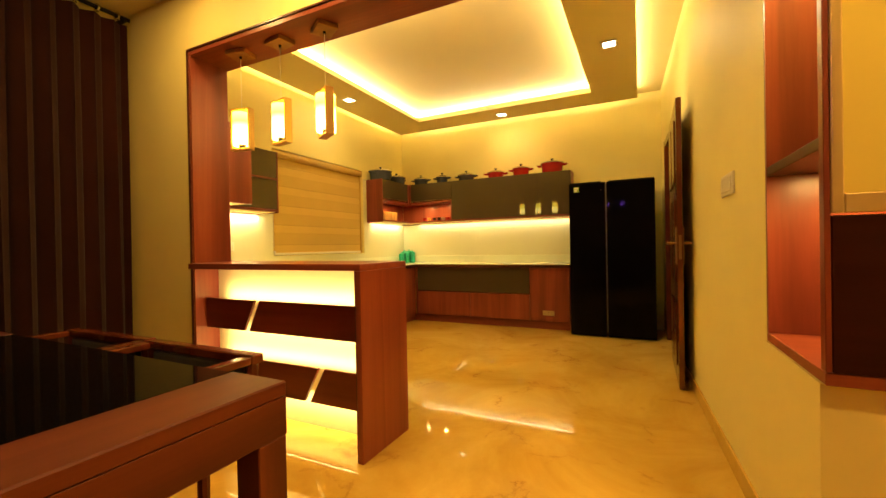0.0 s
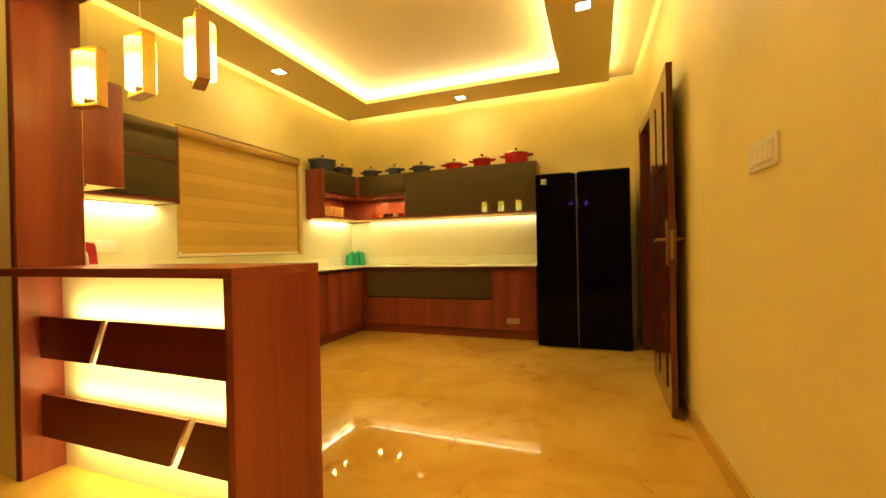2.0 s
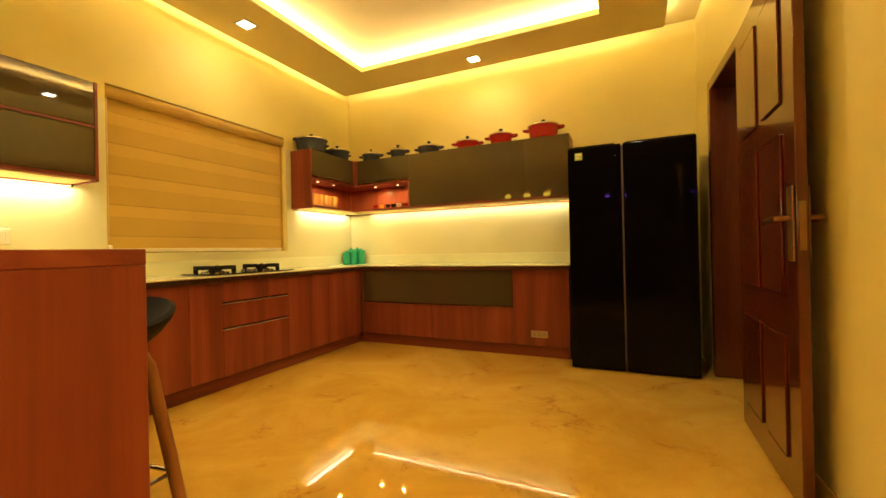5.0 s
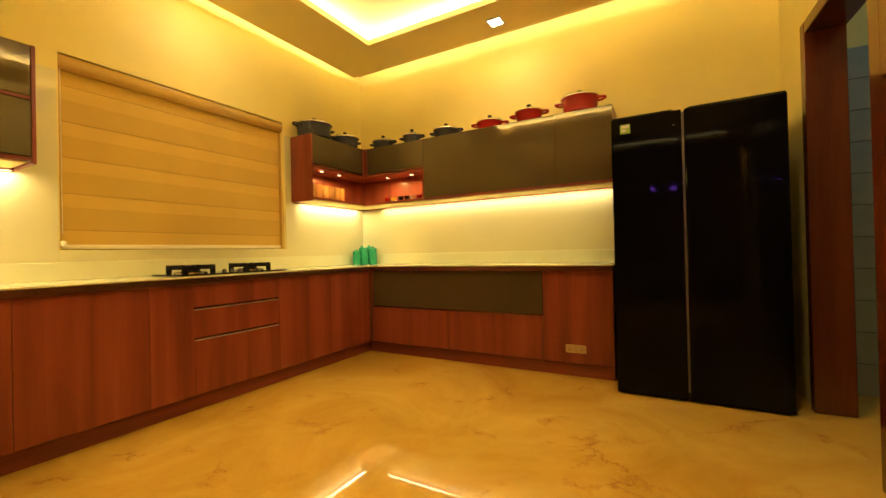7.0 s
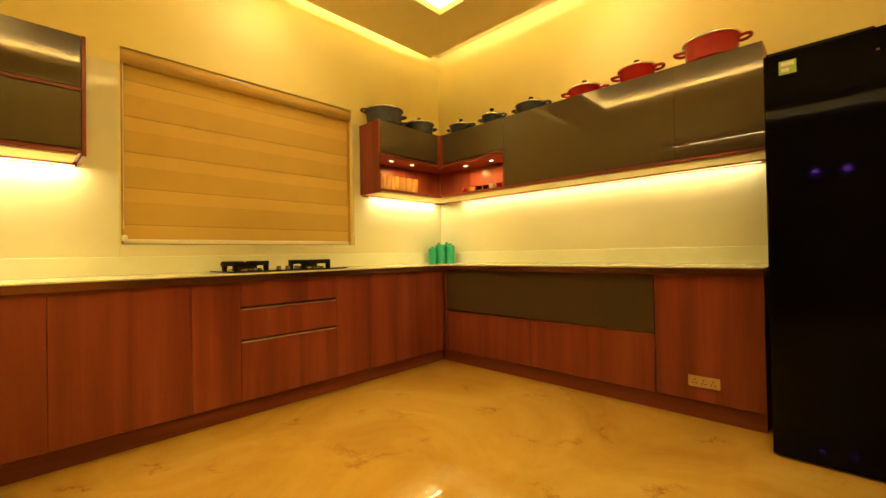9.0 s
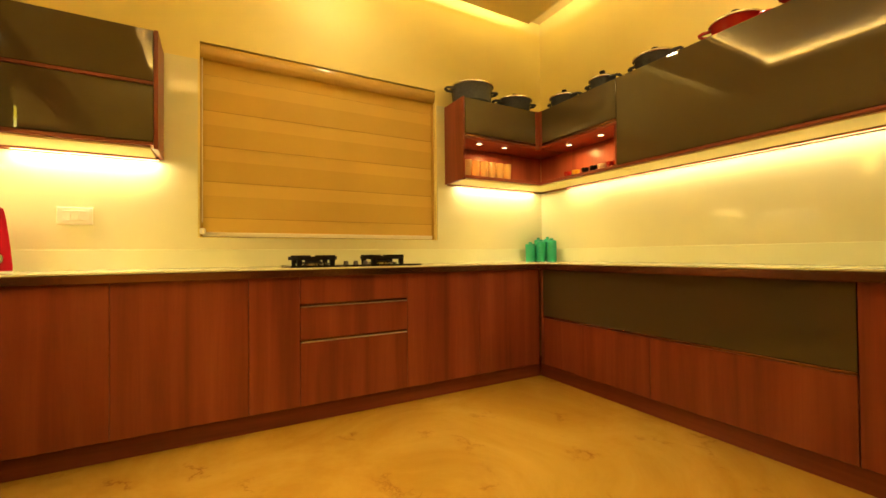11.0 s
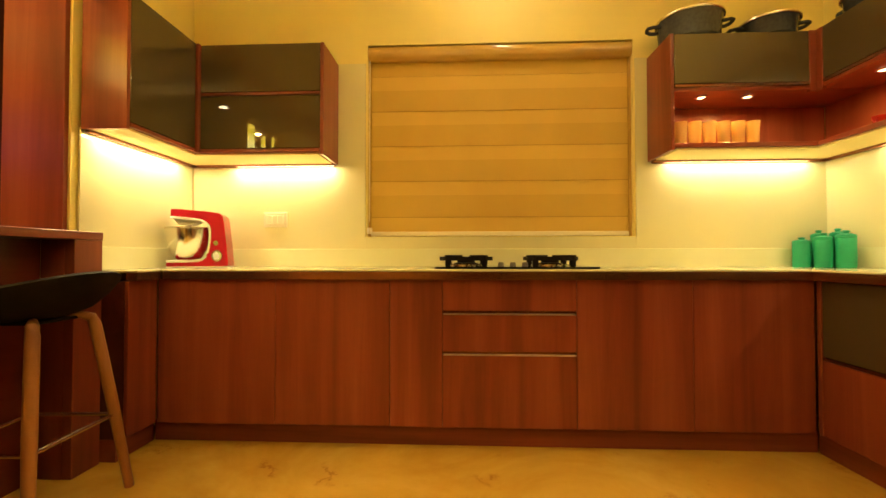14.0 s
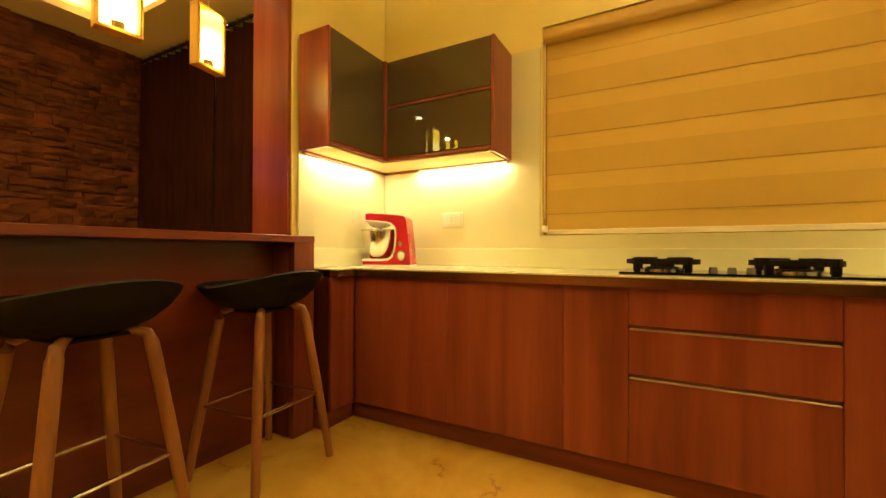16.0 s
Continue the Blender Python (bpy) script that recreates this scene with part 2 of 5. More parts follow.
def marble():
    m = material("polished_marble", (0.6, 0.45, 0.2), 0.09, 0, 0.36)
    bsdf = m.node_tree.nodes["Principled BSDF"]
    p = coords(m, (1, 1, 1))
    cloud = node(m, "ShaderNodeTexNoise", Scale=1.3, Detail=9, Roughness=0.66, Distortion=0.8)
    wire(m, p, "Vector", cloud, "Vector")
    tone = ramp(m, [(0.33, (0.54, 0.325, 0.050)), (0.52, (0.64, 0.420, 0.078)), (0.72, (0.73, 0.51, 0.118))])
    wire(m, cloud, "Fac", tone, "Fac")
    last = tone, "Color"
    # long broken cracks with a rusty halo, then short fine ones
    for cells, bend, thin, where, gate_scale, lo, hi, offset in ((0.62, 0.75, 0.006, 0.85, 1.5, 0.53, 0.63, 0.0), (2.0, 0.9, 0.024, 0.9, 3.2, 0.54, 0.65, 7.3)):
        warp = node(m, "ShaderNodeTexNoise", Scale=1.6, Detail=10, Roughness=0.68)
        wire(m, p, "Vector", warp, "Vector")
        add = m.node_tree.nodes.new("ShaderNodeVectorMath")
        add.operation = "MULTIPLY_ADD"
        add.inputs[1].default_value = (bend, bend, 0)
        wire(m, warp, "Color", add, 0)
        shift = m.node_tree.nodes.new("ShaderNodeVectorMath")
        shift.inputs[1].default_value = (offset, offset * 0.6, 0)
        wire(m, p, "Vector", shift, 0)
        wire(m, shift, "Vector", add, 2)
        vor = m.node_tree.nodes.new("ShaderNodeTexVoronoi")
        vor.feature = "DISTANCE_TO_EDGE"
        vor.inputs["Scale"].default_value = cells
        wire(m, add, "Vector", vor, "Vector")
        brk = node(m, "ShaderNodeTexNoise", Scale=gate_scale, Detail=4, Roughness=0.6)
        wire(m, shift, "Vector", brk, "Vector")
        gate = ramp(m, [(lo, (0, 0, 0)), (hi, (1, 1, 1))])
        wire(m, brk, "Fac", gate, "Fac")
        for width, weight, tint in ((thin * 7, 0.30 * where, (0.50, 0.25, 0.04)), (thin, 0.65 * where, (0.26, 0.10, 0.022))):
            line = ramp(m, [(0.0, (weight, weight, weight)), (width * 0.4, (weight * 0.6, weight * 0.6, weight * 0.6)), (width, (0, 0, 0))])
            wire(m, vor, "Distance", line, "Fac")
            mul = m.node_tree.nodes.new("ShaderNodeMath")
            mul.operation = "MULTIPLY"
            wire(m, line, "Color", mul, 0)
            wire(m, gate, "Color", mul, 1)
            mix = m.node_tree.nodes.new("ShaderNodeMix")
            mix.data_type = "RGBA"
            mix.inputs["B"].default_value = (*tint, 1)
            wire(m, mul, "Value", mix, "Factor")
            m.node_tree.links.new(last[0].outputs[last[1]], mix.inputs["A"])
            last = mix, "Result"
    m.node_tree.links.new(last[0].outputs[last[1]], bsdf.inputs["Base Color"])
    rr = node(m, "ShaderNodeMapRange")
    rr.inputs["To Min"].default_value, rr.inputs["To Max"].default_value = 0.025, 0.05
    wire(m, cloud, "Fac", rr, "Value")
    wire(m, rr, "Result", bsdf, "Roughness")
    return m


def shade_glass():
    """Frosted pendant glass with a hot spot where the bulb sits."""
    m = glowing("pendant_glass", (1.0, 0.62, 0.06), 9.0)
    b = m.node_tree.nodes["Principled BSDF"]
    p = coords(m, (1, 1, 1))
    sep = m.node_tree.nodes.new("ShaderNodeSeparateXYZ")
    wire(m, p, "Vector", sep, "Vector")
    r = ramp(m, [(0.0, (0.9, 0.58, 0.05)), (0.25, (1, 0.82, 0.22)), (0.5, (0.95, 0.74, 0.12)), (0.66, (0.7, 0.50, 0.02)), (0.82, (0.8, 0.56, 0.05))])
    mr = node(m, "ShaderNodeMapRange")
    mr.inputs["From Min"].default_value, mr.inputs["From Max"].default_value = 0.0, 0.28
    wire(m, sep, "Z", mr, "Value")
    wire(m, mr, "Result", r, "Fac")
    wire(m, r, "Color", b, "Emission Color")
    return m


def cloth(name, c0, c1, scale, rough=0.9):
    m = mottled(name, c0, c1, 3, rough, 0.0, 0.2)
    p = coords(m, (scale, scale, scale))
    w = node(m, "ShaderNodeTexNoise", Scale=1.0, Detail=2)
    wire(m, p, "Vector", w, "Vector")
    bump(m, w, "Fac", 0.25, 0.002)
    b = m.node_tree.nodes["Principled BSDF"]
    b.inputs["Sheen Weight"].default_value = 0.15
    return m


MARBLE = marble()
SHADE = shade_glass()
CURTAIN = cloth("brown_curtain", (0.050, 0.011, 0.007), (0.072, 0.018, 0.011), 300)
BLIND = cloth("tan_blind_fabric", (0.64, 0.44, 0.10), (0.68, 0.47, 0.112), 500, 0.75)
BLIND2 = cloth("dark_tan_blind_fabric", (0.575, 0.385, 0.082), (0.615, 0.415, 0.094), 500, 0.75)
SEAM = cloth("blind_seam", (0.42, 0.27, 0.056), (0.46, 0.30, 0.064), 500, 0.8)
SEAT = cloth("black_upholstery", (0.012, 0.010, 0.010), (0.020, 0.016, 0.014), 250)
def rough_stone():
    m = mottled("rough_stone", (0.10, 0.026, 0.012), (0.21, 0.066, 0.026), 5, 0.75, 0.0, 0.3)
    b_ = m.node_tree.nodes["Principled BSDF"]
    geo = m.node_tree.nodes.new("ShaderNodeNewGeometry")
    hsv = m.node_tree.nodes.new("ShaderNodeHueSaturation")
    mr = node(m, "ShaderNodeMapRange")
    mr.inputs["To Min"].default_value, mr.inputs["To Max"].default_value = 0.65, 1.35
    wire(m, geo, "Random Per Island", mr, "Value")
    wire(m, mr, "Result", hsv, "Value")
    src = b_.inputs["Base Color"].links[0].from_socket
    m.node_tree.links.new(src, hsv.inputs["Color"])
    wire(m, hsv, "Color", b_, "Base Color")
    p = coords(m, (1, 1, 1))
    n = node(m, "ShaderNodeTexNoise", Scale=38.0, Detail=8, Roughness=0.7)
    wire(m, p, "Vector", n, "Vector")
    bump(m, n, "Fac", 0.9, 0.02)
    return m


STONE = rough_stone()
FRAME = mottled("pale_gold_frame", (0.66, 0.50, 0.20), (0.70, 0.54, 0.23), 10, 0.3, 0.0, metal=0.4)
YGLASS = material("back_painted_yellow_glass", (0.82, 0.68, 0.16), 0.12, 0, 0.5, 0.3)

# ---------------------------------------------------------------- mesh helpers
BASE = {}


def box(x0, y0, z0, x1, y1, z1, bev=0.0, seg=1, bm=None):
    """A box between two corners, its edges rounded by bev; added to bm if given."""
    out = bm or bmesh.new()
    b = bmesh.new()
    bmesh.ops.create_cube(b, size=1, matrix=Matrix.Translation(((x0 + x1) / 2, (y0 + y1) / 2, (z0 + z1) / 2)) @ Matrix.Diagonal((abs(x1 - x0), abs(y1 - y0), abs(z1 - z0), 1)))
    if bev:
        bmesh.ops.bevel(b, geom=b.edges[:], offset=bev, segments=seg, affect="EDGES", profile=0.5)
    if bm is None:
        out.free()
        return b
    me = bpy.data.meshes.new("tmp")
    b.to_mesh(me)
    b.free()
    out.from_mesh(me)
    bpy.data.meshes.remove(me)
    return out


def prism(points, y0, y1, axis="y", bev=0.0):
    """A flat outline drawn out along one axis. axis y: points are (x, z); x: (y, z); z: (x, y)."""
    b = bmesh.new()

    def at(p, d):
        return {"y": (p[0], d, p[1]), "x": (d, p[0], p[1]), "z": (p[0], p[1], d)}[axis]
    lo = [b.verts.new(at(p, y0)) for p in points]
    hi = [b.verts.new(at(p, y1)) for p in points]
    n = len(points)
    b.faces.new(lo)
    b.faces.new(hi[::-1])
    for i in range(n):
        b.faces.new((lo[i], hi[i], hi[(i + 1) % n], lo[(i + 1) % n]))
    bmesh.ops.recalc_face_normals(b, faces=b.faces[:])
    if bev:
        bmesh.ops.bevel(b, geom=b.edges[:], offset=bev, segments=1, affect="EDGES")
    return b


def lathe(profile, center=(0, 0, 0), steps=24, closed=False):
    """A profile of (radius, height) turned round the z axis."""
    b = bmesh.new()
    rings = []
    for r, z in profile:
        if r < 1e-5:
            rings.append([b.verts.new((center[0], center[1], center[2] + z))])
        else:
            rings.append([b.verts.new((center[0] + r * math.cos(a), center[1] + r * math.sin(a), center[2] + z)) for a in [2 * math.pi * i / steps for i in range(steps)]])
    pairs = list(zip(rings, rings[1:]))
    if closed:
        pairs.append((rings[-1], rings[0]))
    for lo, hi in pairs:
        for i in range(steps):
            j = (i + 1) % steps
            if len(lo) == 1 and len(hi) > 1:
                b.faces.new((lo[0], hi[j], hi[i]))
            elif len(hi) == 1 and len(lo) > 1:
                b.faces.new((lo[i], lo[j], hi[0]))
            elif len(lo) > 1:
                b.faces.new((lo[i], lo[j], hi[j], hi[i]))
    bmesh.ops.recalc_face_normals(b, faces=b.faces[:])
    return b


def tube(path, radius, steps=8, radii=None, bm=None):
    """A round bar along a run of points."""
    b = bm or bmesh.new()
    pts = [Vector(p) for p in path]
    rings = []
    for i, p in enumerate(pts):
        d = (pts[min(i + 1, len(pts) - 1)] - pts[max(i - 1, 0)]).normalized()
        side = d.cross(Vector((0, 0, 1)) if abs(d.z) < 0.9 else Vector((1, 0, 0))).normalized()
        up = side.cross(d)
        r = radii[i] if radii else radius
        rings.append([b.verts.new(p + r * (math.cos(a) * side + math.sin(a) * up)) for a in [2 * math.pi * k / steps for k in range(steps)]])
    for lo, hi in zip(rings, rings[1:]):
        for k in range(steps):
            b.faces.new((lo[k], lo[(k + 1) % steps], hi[(k + 1) % steps], hi[k]))
    b.faces.new(rings[0][::-1])
    b.faces.new(rings[-1])
    bmesh.ops.recalc_face_normals(b, faces=b.faces[:])
    return b


def to_mesh(bm, name, mat, base=Vector(), smooth=False):
    me = bpy.data.meshes.new(name)
    if base.length:
        bmesh.ops.translate(bm, verts=bm.verts[:], vec=-base)
    if smooth:
        for f in bm.faces:
            f.smooth = True
    bm.to_mesh(me)
    bm.free()
    me.materials.append(mat)
    if smooth:
        me.set_sharp_from_angle(angle=radians(40))
    return me


def structure(name, bm, mat, label="", category="", smooth=False):
    ob = new(name, to_mesh(bm, name, mat, smooth=smooth))
    BASE[ob] = Vector()
    return tagged(ob, label, category, kind="structure")


def thing(name, label, category, at=(0, 0, 0), group=""):
    ob = new(name)
    ob.empty_display_size = 0.1
    ob.location = at
    BASE[ob] = Vector(at)
    return tagged(ob, label, category, group)


def single(name, bm, mat, label, category, group="", smooth=False):
    """A thing that is one mesh."""
    ob = new(name, to_mesh(bm, name, mat, smooth=smooth))
    BASE[ob] = Vector()
    return tagged(ob, label, category, group)


def part(name, bm, mat, parent, label="", smooth=False):
    """One mesh under a thing or a part; bm is in world coordinates."""
    ob = new(name, to_mesh(bm, name, mat, BASE[parent], smooth))
    ob.parent = parent
    BASE[ob] = BASE[parent]
    return tagged(ob, label)


# ---------------------------------------------------------------- floor, walls, ceilings
structure("floor", box(DX0 - 0.2, DY0 - 0.2, -0.12, DX1 + 0.2, BY + 0.2, 0), MARBLE, "polished beige marble floor with thin brown veins", "floor")

WIN = (3.470, 5.045, 1.03, 2.19)   # y0, y1, z0, z1
bm = box(WX - 0.22, PY1, 0, WX, WIN[0], 3.15)
box(WX - 0.22, WIN[1], 0, WX, BY, 3.15, bm=bm)
box(WX - 0.22, WIN[0], 0, WX, WIN[1], WIN[2], bm=bm)
box(WX - 0.22, WIN[0], WIN[3], WX, WIN[1], 3.15, bm=bm)
structure("wall_west", bm, WALL, "cream painted kitchen wall with a window opening", "wall")
structure("wall_north", box(WX - 0.22, BY, 0, RX + 0.22, BY + 0.2, 3.15), WALL, "cream painted kitchen wall", "wall")

DOOR = (4.69, 5.56, 2.17)        # y0, y1, height of the doorway in the east wall
bm = box(RX, 2.075, 0, RX + 0.16, DOOR[0], 3.15)
box(RX, DOOR[1], 0, RX + 0.16, BY + 0.08, 3.15, bm=bm)
box(RX, DOOR[0], DOOR[2], RX + 0.16, DOOR[1], 3.15, bm=bm)
bm.transform(EAST)
structure("wall_east", bm, WALL, "cream painted wall with a doorway", "wall")
# the wall's end, round the crockery unit
bm = box(RX, 1.60, 0, DX1, 2.075, 0.755)
box(RX, 1.60, 2.40, DX1, 2.075, 3.15, bm=bm)
box(1.52, 1.60, 0.755, DX1, 2.075, 2.40, bm=bm)
structure("wall_corner", bm, WALL, "cream painted wall end under a built-in unit", "wall")
bm = box(WX - 0.22, PY0 + 0.004, 0, JX - 0.02, PY1 - 0.004, 3.15)
box(JX - 0.02, PY0 + 0.004, HZ + 0.03, RX + 0.06, PY1 - 0.004, 3.15, bm=bm)
structure("wall_portal", bm, WALL, "cream painted wall round the wide opening", "wall")
bm = box(DX0 - 0.2, DY0 - 0.2, 0, DX0, PY0, 3.15)
structure("wall_dining_west", bm, WALL, "cream painted dining room wall", "wall")
structure("wall_dining_south", box(DX0, DY0 - 0.2, 0, DX1 + 0.2, DY0 - 0.05, 3.15), WALL, "dining room wall behind stone cladding", "wall")
structure("wall_dining_east", box(DX1, DY0, 0, DX1 + 0.2, 1.60, 3.15), WALL, "cream painted dining room wall", "wall")
# the room beyond the doorway
bm = box(0.78, 4.2, 0, 2.2, 4.3, 3.15)
box(0.71, 6.05, 0, 2.2, 6.15, 3.15, bm=bm)
box(2.1, 4.3, 0, 2.2, 6.05, 3.15, bm=bm)
structure("wall_utility", bm, WALL, "plain walls of the dark room beyond the door", "wall")
structure("floor_utility", box(DX1 + 0.2, 4.2, -0.12, 2.4, 6.15, 0), MARBLE, "marble floor beyond the door", "floor")

row = structure("cladding_utility", box(0.712, 6.036, 0, 2.099, 6.0495, 2.2), BLACK, "grey blue tiles on the far wall beyond the door", "wall cladding")
TILE_SIZE = (0.30, 0.20)
tile_mesh = to_mesh(box(0.002, 0, 0.002, TILE_SIZE[0] - 0.002, 0.008, TILE_SIZE[1] - 0.002, 0.0015), "tile", TILE)
for i in range(4):
    for j in range(11):
        tile = new("tile", tile_mesh)
        tile.location = (0.72 + i * TILE_SIZE[0], 6.0275, j * TILE_SIZE[1])
        tile.parent = row
        tagged(tile)
tube_lamp = thing("tube_light", "dim cool tube light on the utility ceiling", "tube light", (1.45, 5.2, 2.93))
part("housing", box(1.18, 5.17, 2.945, 1.72, 5.23, 3.149, 0.004), PLATE, tube_lamp)
part("tube", tube([(1.2, 5.2, 2.938), (1.7, 5.2, 2.938)], 0.008, 10), TUBE, tube_lamp, "glowing tube", smooth=True)

# ceilings
TIN = 0.24
bm = box(EX0, PY1, SZ, TX0, EY1, SZ + 0.05)
box(TX1, PY1, SZ, EX1, EY1, SZ + 0.05, bm=bm)
box(TX0, TY1, SZ, TX1, EY1, SZ + 0.05, bm=bm)
box(TX0, PY1, SZ, TX1, TY0, SZ + 0.05, bm=bm)
structure("ceiling_drop", bm, CEIL, "dropped ceiling border round a lit tray", "ceiling")
bm = box(TX0 - TIN, TY0 - TIN, TZ, TX1 + TIN, TY1 + TIN, TZ + 0.03)
box(TX0 - TIN - 0.02, TY0 - TIN, SZ + 0.05, TX0 - TIN, TY1 + TIN, TZ, bm=bm)
box(TX1 + TIN, TY0 - TIN, SZ + 0.05, TX1 + TIN + 0.02, TY1 + TIN, TZ, bm=bm)
box(TX0 - TIN, TY0 - TIN - 0.02, SZ + 0.05, TX1 + TIN, TY0 - TIN, TZ, bm=bm)
box(TX0 - TIN, TY1 + TIN, SZ + 0.05, TX1 + TIN, TY1 + TIN + 0.02, TZ, bm=bm)
structure("ceiling_tray", bm, CEIL, "recessed ceiling tray washed by hidden strips", "ceiling")
bm = box(WX, PY1, TZ, TX0 - TIN - 0.021, BY, TZ + 0.03)
box(TX1 + TIN + 0.021, PY1, TZ, RX + 0.06, BY, TZ + 0.03, bm=bm)
box(TX0 - TIN - 0.02, TY1 + TIN + 0.021, TZ, TX1 + TIN + 0.02, BY, TZ + 0.03, bm=bm)
box(TX0 - TIN - 0.02, PY1, TZ, TX1 + TIN + 0.02, TY0 - TIN - 0.021, TZ + 0.03, bm=bm)
structure("ceiling_edge", bm, CEIL, "upper ceiling over the gap beside the walls", "ceiling")
structure("ceiling_slab", box(DX0 - 0.2, DY0 - 0.2, 3.15, 2.4, BY + 0.2, 3.3), CEIL, "ceiling slab", "ceiling")


# dining room ceiling with a tray of its own
qx0, qx1, qy0, qy1 = -2.70, 0.70, -0.16, 1.45
bm = box(DX0, DY0, SZ, qx0, PY0, SZ + 0.05)
box(qx0, DY0, SZ, DX1, qy0, SZ + 0.05, bm=bm)
box(qx0, qy1, SZ, DX1, PY0, SZ + 0.05, bm=bm)
box(qx1, qy0, SZ, DX1, qy1, SZ + 0.05, bm=bm)
structure("ceiling_dining_drop", bm, CEIL, "dropped dining ceiling border", "ceiling")
structure("ceiling_dining_tray", box(qx0 - 0.16, qy0 - 0.16, TZ, qx1 + 0.16, qy1 + 0.16, TZ + 0.03), CEIL, "recessed dining ceiling tray", "ceiling")
structure("ceiling_dining_panel", box(qx0 + 0.14, qy0 + 0.14, TZ - 0.02, qx1 - 0.14, qy1 - 0.14, TZ - 0.0005), BOARD, "dark timber panel in the dining ceiling tray", "ceiling")

# skirting
bm = box(RX - 0.012, 2.08, 0, RX - 0.0005, DOOR[0] - 0.07, 0.095, 0.003)
bm.transform(EAST)
structure("baseboard", bm, MARBLE, "marble skirting", "baseboard")

# portal lining
portal = thing("trim_portal", "walnut laminate lining of a wide opening", "trim", (JX, PY0, 0))
portal["kind"] = "structure"
part("jamb", box(JX - 0.022, PY0 + 0.003, 0, JX, PY1 - 0.016, HZ, 0.002), WOOD, portal)
part("header", box(JX - 0.022, PY0 + 0.003, HZ, RX + 0.06, PY1 - 0.0035, HZ + 0.03, 0.002), WOOD_H, portal)
part("edge_strip", box(JX - 0.034, PY0 - 0.004, 0, JX - 0.022, PY0 + 0.012, HZ + 0.03), BOARD, portal)
part("edge_strip", box(JX - 0.034, PY0 - 0.004, HZ + 0.0305, RX + 0.06, PY0 + 0.012, HZ + 0.042), BOARD, portal)

# tiled splashback round the worktop
for part_of, tile_box in (("splashback_west", (WX + 0.0005, PY1 + 0.014, CT, WX + 0.010, WIN[0] - 0.01, 2.075)), ("splashback_west_corner", (WX + 0.0005, WIN[1] + 0.01, CT, WX + 0.010, BY - 0.01, 2.075)), ("splashback_west_sill", (WX + 0.0005, WIN[0] - 0.0095, CT, WX + 0.010, WIN[1] + 0.0095, WIN[2] - 0.004))):
    structure(part_of, box(*tile_box), SPLASH, "glossy cream wall tiles over the worktop", "splashback")
structure("splashback_north", box(WX + 0.01, BY - 0.010, CT, -0.47, BY - 0.0005, 1.47), SPLASH, "glossy cream wall tiles over the worktop", "splashback")
structure("splashback_south", box(WX + 0.01, PY1 + 0.001, CT, JX - 0.05, PY1 + 0.010, 1.47), SPLASH, "glossy cream wall tiles over the worktop", "splashback")

# window behind the blind
win = thing("window_1", "timber window behind a drawn blind", "window", (WX - 0.15, WIN[0], WIN[2]))
win["kind"] = "structure"
y0, y1, z0, z1 = WIN
for a in ((y0, z0, y1, z0 + 0.06), (y0, z1 - 0.06, y1, z1), (y0, z0 + 0.06, y0 + 0.06, z1 - 0.06), (y1 - 0.06, z0 + 0.06, y1, z1 - 0.06), ((y0 + y1) / 2 - 0.03, z0 + 0.06, (y0 + y1) / 2 + 0.03, z1 - 0.06)):
    part("window_frame", box(WX - 0.17, a[0], a[1], WX - 0.12, a[2], a[3], 0.003), TEAK, win)
for ya, yb in ((y0 + 0.06, (y0 + y1) / 2 - 0.03), ((y0 + y1) / 2 + 0.03, y1 - 0.06)):
    part("pane", box(WX - 0.15, ya, z0 + 0.06, WX - 0.144, yb, z1 - 0.06), NIGHT, win)

# zebra blind in the reveal
blind = thing("window_blind", "tan striped roller blind drawn down over the window", "blind", (WX - 0.04, WIN[0], WIN[2]))
cas = [(WX - 0.09, z1 - 0.001), (WX - 0.016, z1 - 0.001), (WX - 0.004, z1 - 0.012), (WX + 0.002, z1 - 0.040), (WX - 0.002, z1 - 0.070), (WX - 0.016, z1 - 0.090), (WX - 0.09, z1 - 0.090)]
part("cassette", prism(cas, y0 + 0.0005, y1 - 0.0005, "y", 0.003), CASSETTE, blind, "tan cassette with a polished rounded front", smooth=True)
cuts = [z1 - 0.088, 2.015, 1.93, 1.80, 1.715, 1.585, 1.50, 1.37, 1.285, 1.15, z0 + 0.03]
for k, (zt, zb) in enumerate(zip(cuts, cuts[1:])):
    xx = WX - 0.050 if k % 2 else WX - 0.048
    part("fabric_band", box(xx, y0 + 0.014, zb, xx + 0.0025, y1 - 0.014, zt - 0.0006), BLIND if k % 2 else BLIND2, blind)
    if k % 2 == 0 and 0 < k < 9:
        part("fabric_seam", box(WX - 0.0495, y0 + 0.014, zb - 0.0025, WX - 0.0450, y1 - 0.014, zb + 0.002), SEAM, blind, "darker woven seam")
part("bottom_bar", box(WX - 0.060, y0 + 0.014, z0 + 0.004, WX - 0.034, y1 - 0.014, z0 + 0.032, 0.005, 2), PLATE, blind, "ivory bottom bar")
part("pull_chain", tube([(WX - 0.01, y0 + 0.012, z1 - 0.09), (WX - 0.006, y0 + 0.012, z0 + 0.09)], 0.0025, 6), PLATE, blind)
part("chain_weight", lathe([(0, 0), (0.014, 0.004), (0.017, 0.02), (0.014, 0.036), (0, 0.04)], (WX - 0.002, y0 + 0.014, z0 + 0.015), 14), PLATE, blind, smooth=True)
